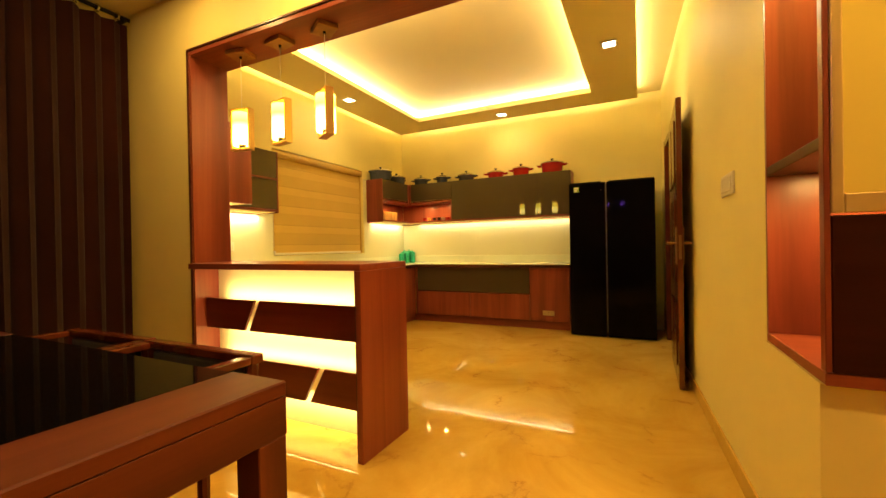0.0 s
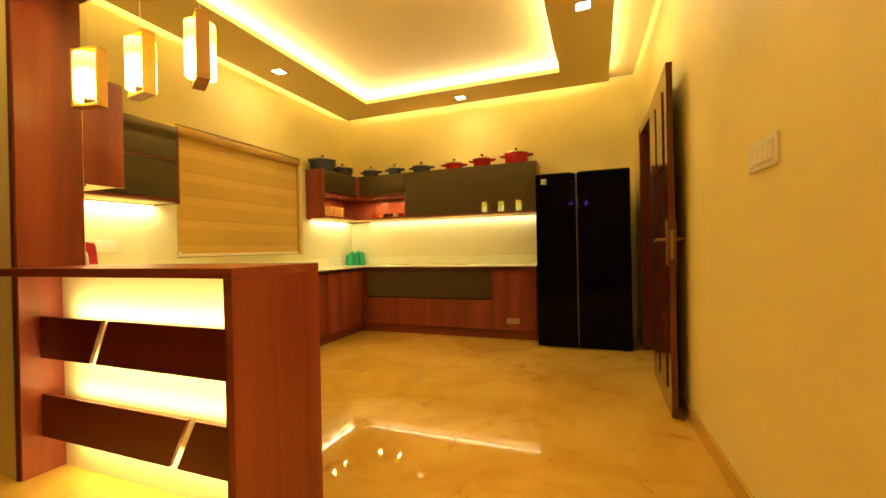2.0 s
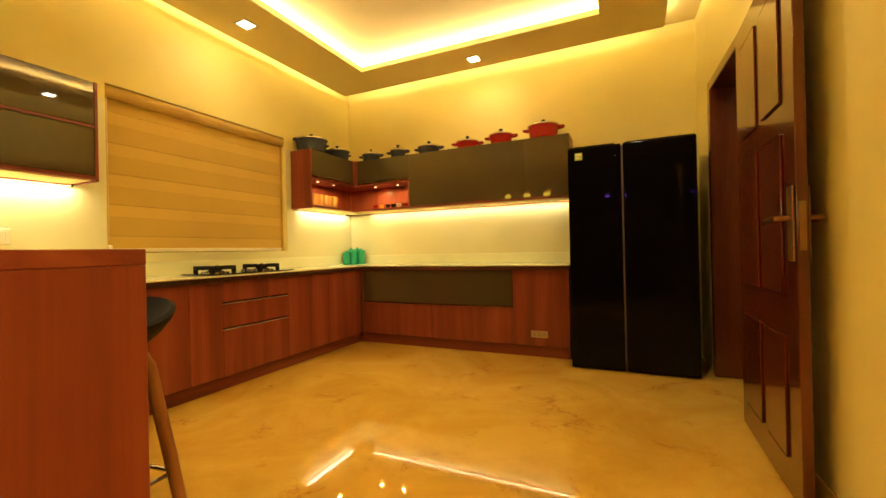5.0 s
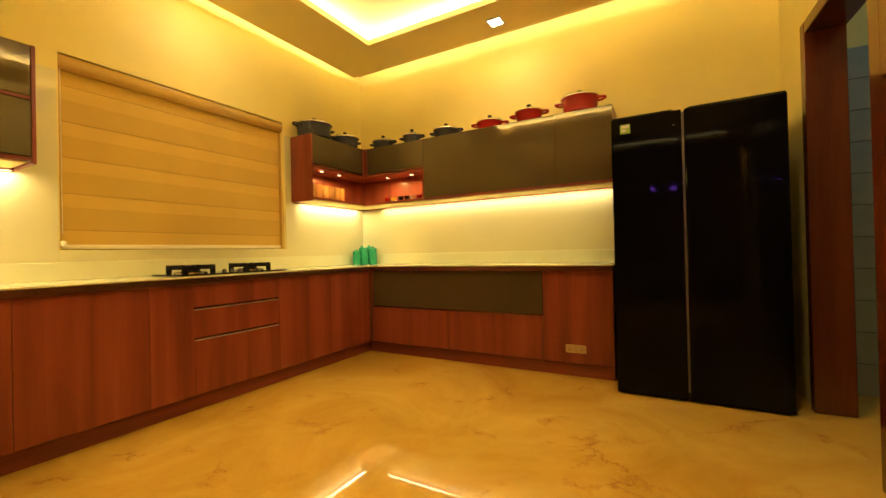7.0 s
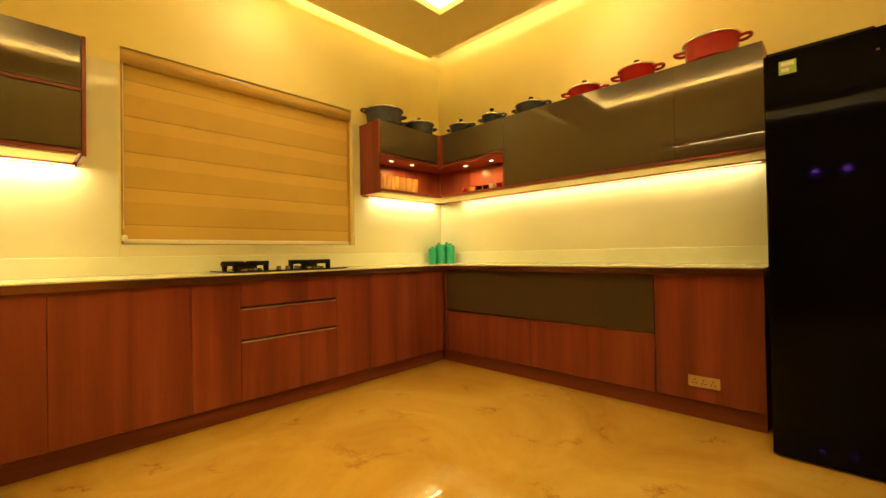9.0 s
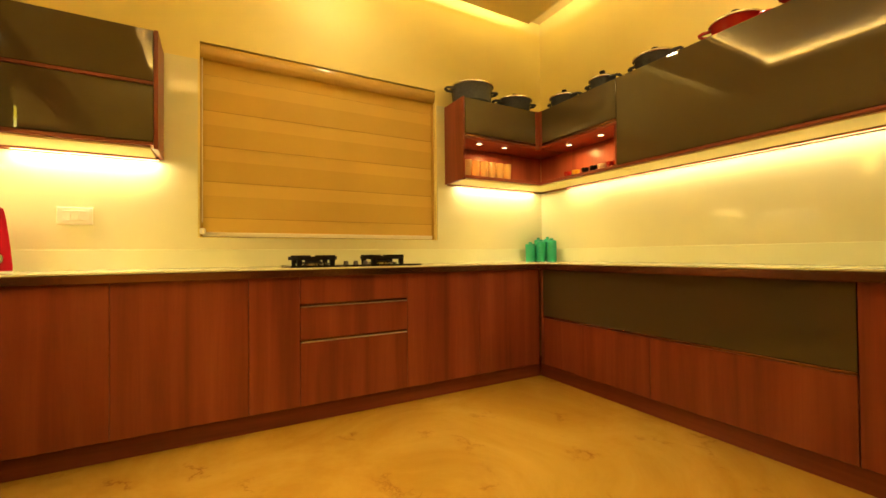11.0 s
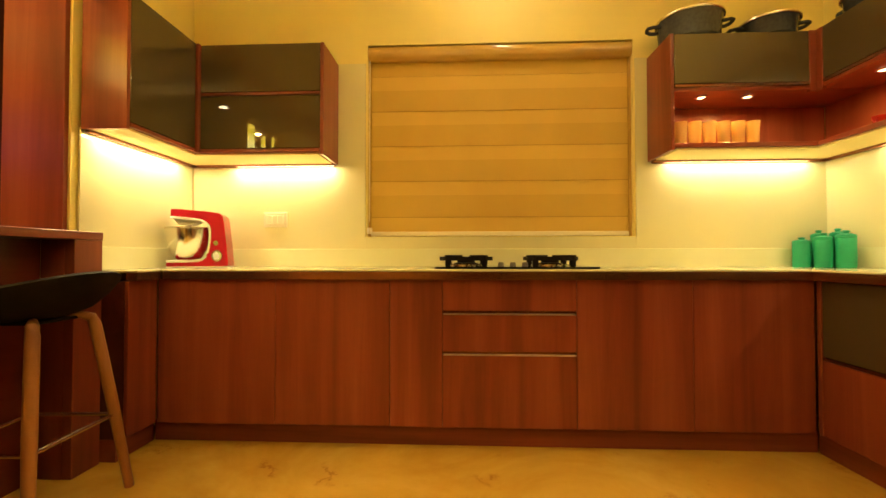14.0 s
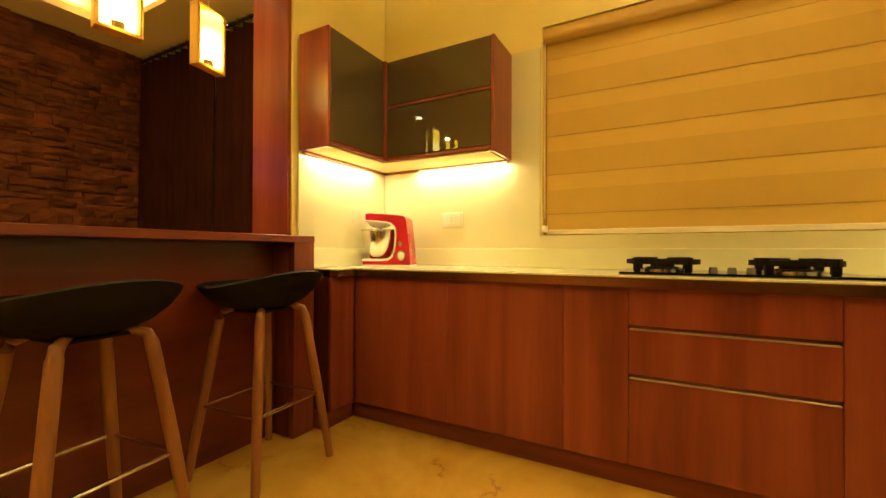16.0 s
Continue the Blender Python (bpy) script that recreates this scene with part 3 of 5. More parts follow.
for a in ((y0 + 0.0005, y0 + 0.0135), (y1 - 0.0135, y1 - 0.0005)):
    part("side_guide", box(WX - 0.075, a[0], z0 + 0.0005, WX - 0.030, a[1], z1 - 0.0905), CASSETTE, blind)

# ---------------------------------------------------------------- base cabinets
CF = -2.72          # front of the west run
NF = 5.645           # front of the north run
DT, DB = 0.800, 0.108   # top and bottom of the doors


def west_unit(y0, y1, label, drawers=False):
    u = thing("base_cabinet", label, "cabinet", (CF - 0.25, (y0 + y1) / 2, 0), "base cabinets")
    part("body", box(WX + 0.012, y0, 0.10, CF - 0.02, y1, DT), BOARD, u)
    g = 0.0008
    if not drawers:
        part("door", box(CF - 0.018, y0 + g, DB, CF, y1 - g, DT, 0.0015), WOOD, u)
        return u
    for za, zb in ((0.655, DT), (0.464, 0.635), (DB, 0.444)):
        d = part("drawer_front", box(CF - 0.018, y0 + g, za, CF, y1 - g, zb, 0.0015), WOOD, u)
        if zb < DT:
            part("pull_recess", box(CF - 0.018, y0 + 0.004, zb + 0.001, CF - 0.014, y1 - 0.004, zb + 0.020), DARKMETAL, d)
            part("handle", box(CF - 0.012, y0 + 0.004, zb + 0.0005, CF + 0.005, y1 - 0.004, zb + 0.007, 0.002), SATIN, d, "thin chrome pull rail")
    return u


west_unit(2.558, 3.14, "walnut laminate base cabinet with a plain door")
west_unit(3.14, 3.695, "walnut laminate base cabinet with a plain door")
west_unit(3.695, 3.945, "narrow walnut laminate base cabinet under the hob")
west_unit(3.945, 4.572, "walnut drawer unit with chrome pull rails under the hob", True)
west_unit(4.572, 5.10, "walnut laminate base cabinet with a plain door")
west_unit(5.10, 5.638, "walnut laminate corner base cabinet with a plain door")

# short return beside the bar
RXB = -2.545        # end of the bar's return on the worktop side
u = thing("base_cabinet", "narrow walnut return cabinet beside the bar", "cabinet", (-2.57, 2.48, 0), "base cabinets")
part("body", box(CF - 0.02, PY1 + 0.014, 0.10, RXB, 2.535, DT), BOARD, u)
part("door", box(CF + 0.001, 2.537, DB, RXB, 2.555, DT, 0.0015), WOOD, u)

# north run
u = thing("base_cabinet", "walnut base cabinet with a wide olive glass drawer", "cabinet", (-1.85, 5.9, 0), "base cabinets")
part("body", box(CF + 0.004, NF + 0.02, 0.10, -1.012, BY - 0.012, DT), BOARD, u)
part("drawer_front", box(-2.690, NF, 0.462, -1.016, NF + 0.018, DT - 0.004, 0.0015), OLIVE, u, "glossy olive brown glass front")
part("pull_rail", box(-2.690, NF - 0.003, 0.447, -1.016, NF + 0.018, 0.459, 0.001), DARKMETAL, u)
part("door", box(-2.690, NF, DB, -1.857, NF + 0.018, 0.445, 0.0015), WOOD, u)
part("door", box(-1.853, NF, DB, -1.016, NF + 0.018, 0.445, 0.0015), WOOD, u)
part("corner_post", box(CF + 0.004, NF - 0.002, DB, -2.694, NF + 0.018, DT, 0.0015), WOOD, u)
u = thing("base_cabinet", "walnut base cabinet beside the black refrigerator", "cabinet", (-0.77, 5.9, 0), "base cabinets")
part("body", box(-1.010, NF + 0.02, 0.10, -0.520, BY - 0.012, DT), BOARD, u)
part("door", box(-1.012, NF, DB, -0.500, NF + 0.018, DT, 0.0015), WOOD, u)
part("side_panel", box(-0.518, NF + 0.019, 0.10, -0.500, BY - 0.012, DT, 0.0015), WOOD, u)

single("toe_kick", box(WX + 0.02, 2.51, 0.0, CF - 0.055, 5.689, 0.0995), WOOD_Y, "walnut plinth under the base cabinets", "plinth")
single("toe_kick", box(CF - 0.05, NF + 0.045, 0.0, -0.505, BY - 0.02, 0.0995), WOOD_H, "walnut plinth under the base cabinets", "plinth")
single("toe_kick", box(CF - 0.05, PY1 + 0.014, 0.0, RXB, 2.505, 0.0995), WOOD_H, "walnut plinth of the return cabinet", "plinth")

# worktop with its upstand and dark edge
wt = thing("worktop", "white quartz worktop with a dark front edge", "worktop", (WX + 0.3, 4.2, DT))
ox, oy = CF + 0.032, NF - 0.04
plan = [(WX + 0.012, PY1 + 0.014), (RXB, PY1 + 0.014), (RXB, 2.595), (ox, 2.595), (ox, oy), (-0.492, oy), (-0.492, BY - 0.012), (WX + 0.012, BY - 0.012)]
part("slab", prism(plan, 0.8405, CT, "z", 0.002), QUARTZ, wt)
part("edge_profile", box(CF - 0.03, 2.60, DT + 0.001, ox - 0.0015, oy + 0.03, 0.8400, 0.003), DARKMETAL, wt, "dark bronze edge profile")
part("edge_profile", box(ox - 0.001, oy + 0.0015, DT + 0.001, -0.494, oy + 0.07, 0.8400, 0.003), DARKMETAL, wt, "dark bronze edge profile")
part("edge_profile", box(ox - 0.003, 2.54, DT + 0.001, RXB - 0.002, 2.5935, 0.8400, 0.003), DARKMETAL, wt, "dark bronze edge profile")
part("upstand", box(WX + 0.0115, PY1 + 0.03, CT + 0.0005, WX + 0.028, BY - 0.03, 0.957, 0.002), QUARTZ, wt)
part("upstand", box(WX + 0.0115, BY - 0.028, CT + 0.0005, -0.495, BY - 0.0115, 0.957, 0.002), QUARTZ, wt)
part("upstand", box(WX + 0.0285, PY1 + 0.0115, CT + 0.0005, RXB - 0.002, PY1 + 0.028, 0.957, 0.002), QUARTZ, wt)

# ---------------------------------------------------------------- wall cabinets
UB, UT = 1.462, 2.068


def board(u, name, b, mat=WOOD_Y, label=""):
    return part(name, box(*b, 0.0015), mat, u, label)


# corner unit by the window: west arm and the arm along the north wall
u = thing("wall_cabinet", "walnut corner wall cabinet with olive glass and a lit open niche", "cabinet", (WX + 0.02, 5.5, UB), "wall cabinets")
xf, yf = WX + 0.282, BY - 0.282
board(u, "side_panel", (WX + 0.011, 5.12, UB, xf, 5.138, UT), WOOD)
board(u, "top_board", (WX + 0.011, 5.139, UT - 0.018, xf - 0.02, BY - 0.011, UT))
board(u, "top_board", (xf - 0.019, yf + 0.02, UT - 0.018, -2.205, BY - 0.011, UT), WOOD_H)
board(u, "shelf", (WX + 0.011, 5.139, 1.765, xf, BY - 0.011, 1.783))
board(u, "shelf", (xf + 0.001, yf, 1.765, -2.205, BY - 0.011, 1.783), WOOD_H)
board(u, "bottom_board", (WX + 0.011, 5.139, UB + 0.012, xf, BY - 0.011, UB + 0.034))
board(u, "bottom_board", (xf + 0.001, yf, UB + 0.012, -2.205, BY - 0.011, UB + 0.034), WOOD_H)
board(u, "back_board", (WX + 0.011, 5.139, UB + 0.035, WX + 0.019, BY - 0.02, 1.764), WOOD)
board(u, "back_board", (WX + 0.02, BY - 0.019, UB + 0.035, -2.206, BY - 0.011, 1.764), WOOD)
board(u, "side_panel", (-2.223, yf + 0.002, UB + 0.035, -2.205, BY - 0.02, 1.764), WOOD)
board(u, "corner_post", (xf - 0.018, yf - 0.034, 1.752, xf + 0.003, yf + 0.018, UT - 0.001), WOOD)
board(u, "corner_post", (xf + 0.0035, yf - 0.003, 1.752, xf + 0.036, yf + 0.018, UT - 0.001), WOOD)
d = part("glass_door", box(xf - 0.018, 5.141, 1.806, xf, yf - 0.036, UT - 0.003, 0.0015), OLIVE, u, "glossy olive brown glass door")
part("pull_rail", box(xf - 0.018, 5.141, 1.786, xf + 0.003, yf - 0.036, 1.800, 0.001), DARKMETAL, d)
d = part("glass_door", box(xf + 0.038, yf, 1.806, -2.207, yf + 0.018, UT - 0.003, 0.0015), OLIVE, u, "glossy olive brown glass door")
part("pull_rail", box(xf + 0.038, yf - 0.003, 1.786, -2.207, yf + 0.018, 1.800, 0.001), DARKMETAL, d)
part("light_diffuser", box(WX + 0.03, 5.16, UB + 0.004, xf - 0.02, BY - 0.03, UB + 0.0115), CEIL, u, "cream underside panel")
part("light_diffuser", box(xf - 0.019, yf + 0.02, UB + 0.004, -2.208, BY - 0.03, UB + 0.0115), CEIL, u, "cream underside panel")
for sx, sy in ((-3.02, 5.32), (-3.02, 5.56), (-2.72, 5.96), (-2.42, 5.96)):
    s = part("spot", lathe([(0.030, 0), (0.030, -0.006), (0.022, -0.008), (0.020, -0.003)], (sx, sy, 1.7645), 16), CHROME, u, smooth=True)
    part("lens", lathe([(0, -0.0045), (0.0195, -0.0045), (0.0195, -0.0035)], (sx, sy, 1.7645), 16), GLOWSPOT, s, "glowing spot lens")

for x0, x1 in ((-2.2035, -0.9364), (-0.9356, -0.500)):
    u = thing("wall_cabinet", "wall cabinet with a glossy olive brown glass front", "cabinet", ((x0 + x1) / 2, BY - 0.15, UB), "wall cabinets")
    part("body", box(x0, yf + 0.02, UB + 0.012, x1, BY - 0.011, UT - 0.001), WOOD, u)
    part("glass_door", box(x0 + 0.0004, yf, UB + 0.034, x1 - 0.0004, yf + 0.018, UT - 0.003, 0.0005), OLIVE, u, "glossy olive brown glass door")
    part("pull_rail", box(x0, yf - 0.002, UB + 0.014, x1, yf + 0.018, UB + 0.028, 0.001), WOOD_H, u)
    part("light_diffuser", box(x0, yf + 0.02, UB + 0.004, x1, BY - 0.03, UB + 0.0115), CEIL, u, "cream underside panel")

# corner unit by the portal
u = thing("wall_cabinet", "walnut corner wall cabinet with olive glass flap doors", "cabinet", (WX + 0.02, 2.8, UB), "wall cabinets")
ys = PY1 + 0.011
yq = ys + 0.205
part("body", box(WX + 0.011, ys, UB + 0.012, xf - 0.02, 3.276, UT - 0.001), WOOD_Y, u)
part("body", box(xf - 0.019, ys, UB + 0.012, -2.486, yq - 0.02, UT - 0.001), WOOD_H, u)
board(u, "side_panel", (WX + 0.011, 3.277, UB, xf, 3.295, UT), WOOD)
board(u, "side_panel", (-2.485, ys, UB, -2.467, yq, UT), WOOD)
board(u, "corner_post", (xf - 0.018, yq - 0.018, UB + 0.013, xf + 0.018, yq + 0.014, UT - 0.001), WOOD)
d = part("glass_door", box(xf - 0.018, yq + 0.016, 1.806, xf, 3.275, UT - 0.003, 0.0015), OLIVE, u, "glossy olive brown glass flap")
part("pull_rail", box(xf - 0.018, yq + 0.016, 1.786, xf + 0.003, 3.275, 1.802, 0.001), WOOD_Y, d)
d = part("glass_door", box(xf - 0.018, yq + 0.016, UB + 0.036, xf, 3.275, 1.783, 0.0015), OLIVE, u, "glossy olive brown glass flap")
part("pull_rail", box(xf - 0.018, yq + 0.016, UB + 0.014, xf + 0.003, 3.275, UB + 0.030, 0.001), WOOD_Y, d)
d = part("glass_door", box(xf + 0.020, yq - 0.018, UB + 0.036, -2.487, yq, UT - 0.003, 0.0015), OLIVE, u, "glossy olive brown glass door")
part("pull_rail", box(xf + 0.020, yq - 0.018, UB + 0.014, -2.487, yq + 0.003, UB + 0.030, 0.001), WOOD_H, d)
part("light_diffuser", box(WX + 0.03, ys + 0.02, UB + 0.004, xf - 0.02, 3.26, UB + 0.0115), CEIL, u, "cream underside panel")
part("light_diffuser", box(xf - 0.019, ys + 0.02, UB + 0.004, -2.49, yq - 0.02, UB + 0.0115), CEIL, u, "cream underside panel")

# dark light rails under the cabinets, along the walls
for x0, y0, x1, y1 in ((WX + 0.0115, 5.14, WX + 0.03, BY - 0.012), (WX + 0.031, BY - 0.031, -0.502, BY - 0.012), (WX + 0.0115, ys + 0.02, WX + 0.03, 3.276), (WX + 0.0115, ys + 0.0005, -2.487, ys + 0.019)):
    single("light_rail", box(x0, y0, UB - 0.012, x1, y1, UB + 0.0118, 0.001), DARKMETAL, "dark strip-light rail under a wall cabinet", "light rail", "strip-light rails")

# ---------------------------------------------------------------- refrigerator
f = thing("refrigerator", "tall black glass refrigerator with two doors", "refrigerator", (0, 5.8, 0))
fx0, fx1, fs, fy = -0.461, 0.459, -0.049, 5.43
part("body", box(fx0 + 0.004, fy + 0.075, 0.04, fx1 - 0.004, 6.10, 1.80, 0.006, 2), BLACK, f)
part("door", box(fx0, fy, 0.012, fs - 0.007, fy + 0.068, 1.818, 0.008, 3), BLACKGLASS, f)
part("door", box(fs + 0.007, fy, 0.012, fx1, fy + 0.068, 1.818, 0.008, 3), BLACKGLASS, f)
part("handle_strip", box(fs - 0.0065, fy + 0.006, 0.06, fs + 0.0065, fy + 0.03, 1.80), GREYSTRIP, f, "grey recessed grip strip")
for sx in (-1, 1):
    part("top_trim", prism([(fs + sx * 0.009, 1.8185), (fs + sx * 0.05, 1.8185), (fs + sx * 0.06, 1.829), (fs + sx * 0.40, 1.829), (fs + sx * 0.405, 1.8185)] if sx < 0 else [(fs + 0.009, 1.8185), (fs + 0.04, 1.829), (fs + 0.50, 1.829), (fs + 0.505, 1.8185)], fy + 0.015, fy + 0.066, "y"), BLACK, f)
part("door_sensor", box(fs - 0.055, fy - 0.0010, 1.722, fs - 0.045, fy - 0.0002, 1.730), GREYSTRIP, f)
part("energy_sticker", box(-0.405, fy - 0.0012, 1.715, -0.345, fy - 0.0002, 1.775), LIME, f, "small green and white sticker")
part("sticker_bar", box(-0.397, fy - 0.0020, 1.752, -0.353, fy - 0.0013, 1.768), WHITE, f)
part("sticker_bar", box(-0.397, fy - 0.0020, 1.726, -0.370, fy - 0.0013, 1.742), WHITE, f)
for x in (fx0 + 0.06, fx1 - 0.06):
    for y in (fy + 0.12, 6.03):
        part("foot", lathe([(0, 0), (0.022, 0), (0.022, 0.012), (0.012, 0.016), (0.012, 0.041), (0, 0.041)], (x, y, 0), 14), BLACK, f)

# ---------------------------------------------------------------- hob
h = thing("gas_hob", "black glass two-burner gas hob with cast iron grates", "hob", (-2.96, 4.30, CT))
part("glass_top", box(-3.135, 3.905, CT + 0.0005, -2.775, 4.70, CT + 0.010, 0.004, 2), BLACKGLASS, h)
for cy, r in ((4.060, 0.140), (4.500, 0.140)):
    c = (-2.955, cy, CT + 0.010)
    part("burner", lathe([(0.062, 0), (0.062, 0.016), (0.046, 0.020), (0.046, 0.032), (0.038, 0.037), (0, 0.038)], c, 24), BLACK, h, "black burner cap", smooth=True)
    part("drip_ring", lathe([(0.098, 0), (0.098, 0.010), (0.070, 0.013), (0.064, 0.0)], c, 28), STEEL, h, "steel drip ring", smooth=True)
    g = part("grate", lathe([(r - 0.014, 0.030), (r, 0.030), (r, 0.050), (r - 0.014, 0.050)], c, 28, closed=True), BLACK, h)
    for k in range(4):
        a = math.pi / 4 + k * math.pi / 2
        ca, sa = math.cos(a), math.sin(a)
        part("grate_arm", prism([(-0.009, 0.032), (0.009, 0.032), (0.009, 0.058), (-0.009, 0.058)], 0.035, 0.146, "y"), BLACK, g).data.transform(pose(*(Vector(c) - BASE[h]), 0, 0, math.degrees(a) - 90) @ Matrix.Translation(BASE[h]))
    for k in range(4):
        a = math.pi / 4 + k * math.pi / 2
        q = (c[0] + 0.131 * math.cos(a), c[1] + 0.131 * math.sin(a), c[2])
        part("grate_foot", box(q[0] - 0.014, q[1] - 0.014, q[2], q[0] + 0.014, q[1] + 0.014, q[2] + 0.050, 0.004), BLACK, g)
for k, ky in enumerate((4.235, 4.295, 4.355)):
    part("knob", lathe([(0, 0.022), (0.012, 0.022), (0.014, 0.018), (0.016, 0), (0, 0)], (-2.86, ky, CT + 0.010), 18), GREYSTRIP, h, smooth=True)

# ---------------------------------------------------------------- pots on the cabinets
def pot(at, r, tall, mat, label, turn=0.0, knob=BLACK):
    p = thing("cooking_pot", label, "cooking pot", (0, 0, 0), "pots on the wall cabinets")
    part("body", lathe([(0, 0), (r * 0.86, 0), (r * 0.93, 0.008), (r, tall * 0.9), (r + 0.005, tall), (r - 0.004, tall), (r * 0.9, 0.01)], steps=32), mat, p, smooth=True)
    lid = part("lid", lathe([(r + 0.006, tall + 0.001), (r + 0.004, tall + 0.010), (r * 0.75, tall + 0.024), (r * 0.35, tall + 0.036), (0.012, tall + 0.040), (0, tall + 0.040)], steps=32), mat, p, smooth=True)
    part("rim", lathe([(r + 0.007, tall - 0.004), (r + 0.012, tall - 0.001), (r + 0.012, tall + 0.007), (r + 0.007, tall + 0.011)], steps=32), STEEL, lid, "steel rim", smooth=True)
    part("knob", lathe([(0.008, tall + 0.040), (0.008, tall + 0.050), (0.020, tall + 0.056), (0.020, tall + 0.066), (0.010, tall + 0.070), (0, tall + 0.070)], steps=16), knob, lid, smooth=True)
    for s in (-1, 1):
        pts = [(s * (r - 0.005), -0.035, tall * 0.80), (s * (r + 0.03), -0.036, tall * 0.83), (s * (r + 0.052), -0.02, tall * 0.86), (s * (r + 0.055), 0, tall * 0.87), (s * (r + 0.052), 0.02, tall * 0.86), (s * (r + 0.03), 0.036, tall * 0.83), (s * (r - 0.005), 0.035, tall * 0.80)]
        part("handle", tube(pts, 0.010, 8), mat, p, smooth=True)
    p.matrix_basis = pose(*at, 0, 0, turn)
    return p


ZP = UT
pot((-3.075, 5.290, ZP), 0.158, 0.130, SLATE, "large slate grey cooking pot with a lid", 80)
pot((-3.065, 5.70, ZP), 0.135, 0.095, SLATE, "slate grey cooking pot with a lid", 80)
pot((-2.79, 5.985, ZP), 0.105, 0.085, SLATE, "slate grey cooking pot with a lid")
pot((-2.42, 5.985, ZP), 0.085, 0.09, SLATE, "small slate grey cooking pot with a lid")
pot((-2.02, 5.985, ZP), 0.118, 0.08, SLATE, "shallow slate grey cooking pot with a lid")
pot((-1.56, 5.985, ZP), 0.112, 0.075, RED, "shallow red enamel pot with a lid", 12)
pot((-1.19, 5.985, ZP), 0.112, 0.10, RED, "red enamel cooking pot with a lid")
pot((-0.757, 5.975, ZP), 0.142, 0.125, RED, "large red enamel cooking pot with a lid")

# ---------------------------------------------------------------- niche contents
def tumbler():
    t = thing("drinking_glass", "clear drinking glass in the lit niche", "glass", (0, 0, 0), "glasses in the niche")
    part("cup", lathe([(0, 0), (0.028, 0), (0.034, 0.13), (0.032, 0.13), (0.026, 0.008), (0, 0.008)], steps=16), GLASS, t, smooth=True)
    return t


base = tumbler()
zn = UB + 0.034
spots = [(-3.02, 5.21), (-3.02, 5.285), (-3.02, 5.36), (-3.02, 5.435), (-3.02, 5.51), (-3.02, 5.585)]
base.matrix_basis = pose(*spots[0], zn)
for q in spots[1:]:
    copy_thing(base, pose(*q, zn))


def cup(at, mat, label, r=0.03, tall=0.045):
    c = thing("cup", label, "cup", (0, 0, 0), "cups in the niche")
    part("bowl", lathe([(0, 0), (r * 0.6, 0), (r * 0.7, 0.004), (r, tall), (r - 0.003, tall), (r * 0.6, 0.008), (0, 0.008)], steps=16), mat, c, smooth=True)
    part("handle", tube([(r * 0.85, 0, tall * 0.8), (r + 0.014, 0, tall * 0.7), (r + 0.014, 0, tall * 0.4), (r * 0.75, 0, tall * 0.3)], 0.003, 6), mat, c, smooth=True)
    c.matrix_basis = pose(*at, 0, 0, -60)


for k, (x, mat, lab) in enumerate(((-2.70, RED, "small red cup in the lit niche"), (-2.62, YELLOW, "small yellow cup in the lit niche"), (-2.53, BLACK, "small black cup in the lit niche"), (-2.455, BLACK, "small black cup in the lit niche"), (-2.385, PLATE, "small cream cup in the lit niche"), (-2.31, RED, "small red cup in the lit niche"), (-2.255, RED, "small red cup in the lit niche"))):
    cup((x, 5.92, zn), mat, lab)

# ---------------------------------------------------------------- green canisters in the corner
def canister(at, r, tall):
    c = thing("canister", "green plastic bottle jar in the worktop corner", "canister", (0, 0, 0), "green canisters")
    part("jar", lathe([(0, 0), (r * 0.92, 0), (r, 0.010), (r, tall * 0.78), (r * 0.94, tall * 0.81), (0, tall * 0.82)], steps=20), GREEN, c, smooth=True)
    lid = part("lid", lathe([(r * 0.96, tall * 0.80), (r * 1.02, tall * 0.82), (r * 0.98, tall * 0.88), (r * 0.50, tall * 0.92), (0, tall * 0.92)], steps=20), GREEN, c, smooth=True)
    part("knob", lathe([(r * 0.30, tall * 0.91), (r * 0.30, tall * 0.95), (r * 0.44, tall * 0.97), (r * 0.30, tall), (0, tall)], steps=14), GREEN, lid, smooth=True)
    c.matrix_basis = pose(*at)


for cx, cy, r, tall in ((-3.125, 5.910, 0.042, 0.165), (-3.062, 5.972, 0.042, 0.185), (-3.135, 6.010, 0.036, 0.205), (-2.998, 6.030, 0.042, 0.195), (-3.075, 6.058, 0.036, 0.21)):
    canister((cx, cy, CT), r, tall)

# ---------------------------------------------------------------- stand mixer
mx = thing("stand_mixer", "red stand mixer with a steel bowl on the worktop", "mixer", (0, 0, 0))
def arc(points, steps=6):
    """Round off a run of points by quadratic spans between the middles of its sides."""
    out = [points[0]]
    for i in range(1, len(points) - 1):
        a0 = [(points[i - 1][k] + points[i][k]) / 2 for k in (0, 1)]
        a2 = [(points[i][k] + points[i + 1][k]) / 2 for k in (0, 1)]
        for j in range(steps + 1):
            f = j / steps
            out.append(tuple((1 - f) ** 2 * a0[k] + 2 * f * (1 - f) * points[i][k] + f * f * a2[k] for k in (0, 1)))
    return out + [points[-1]]


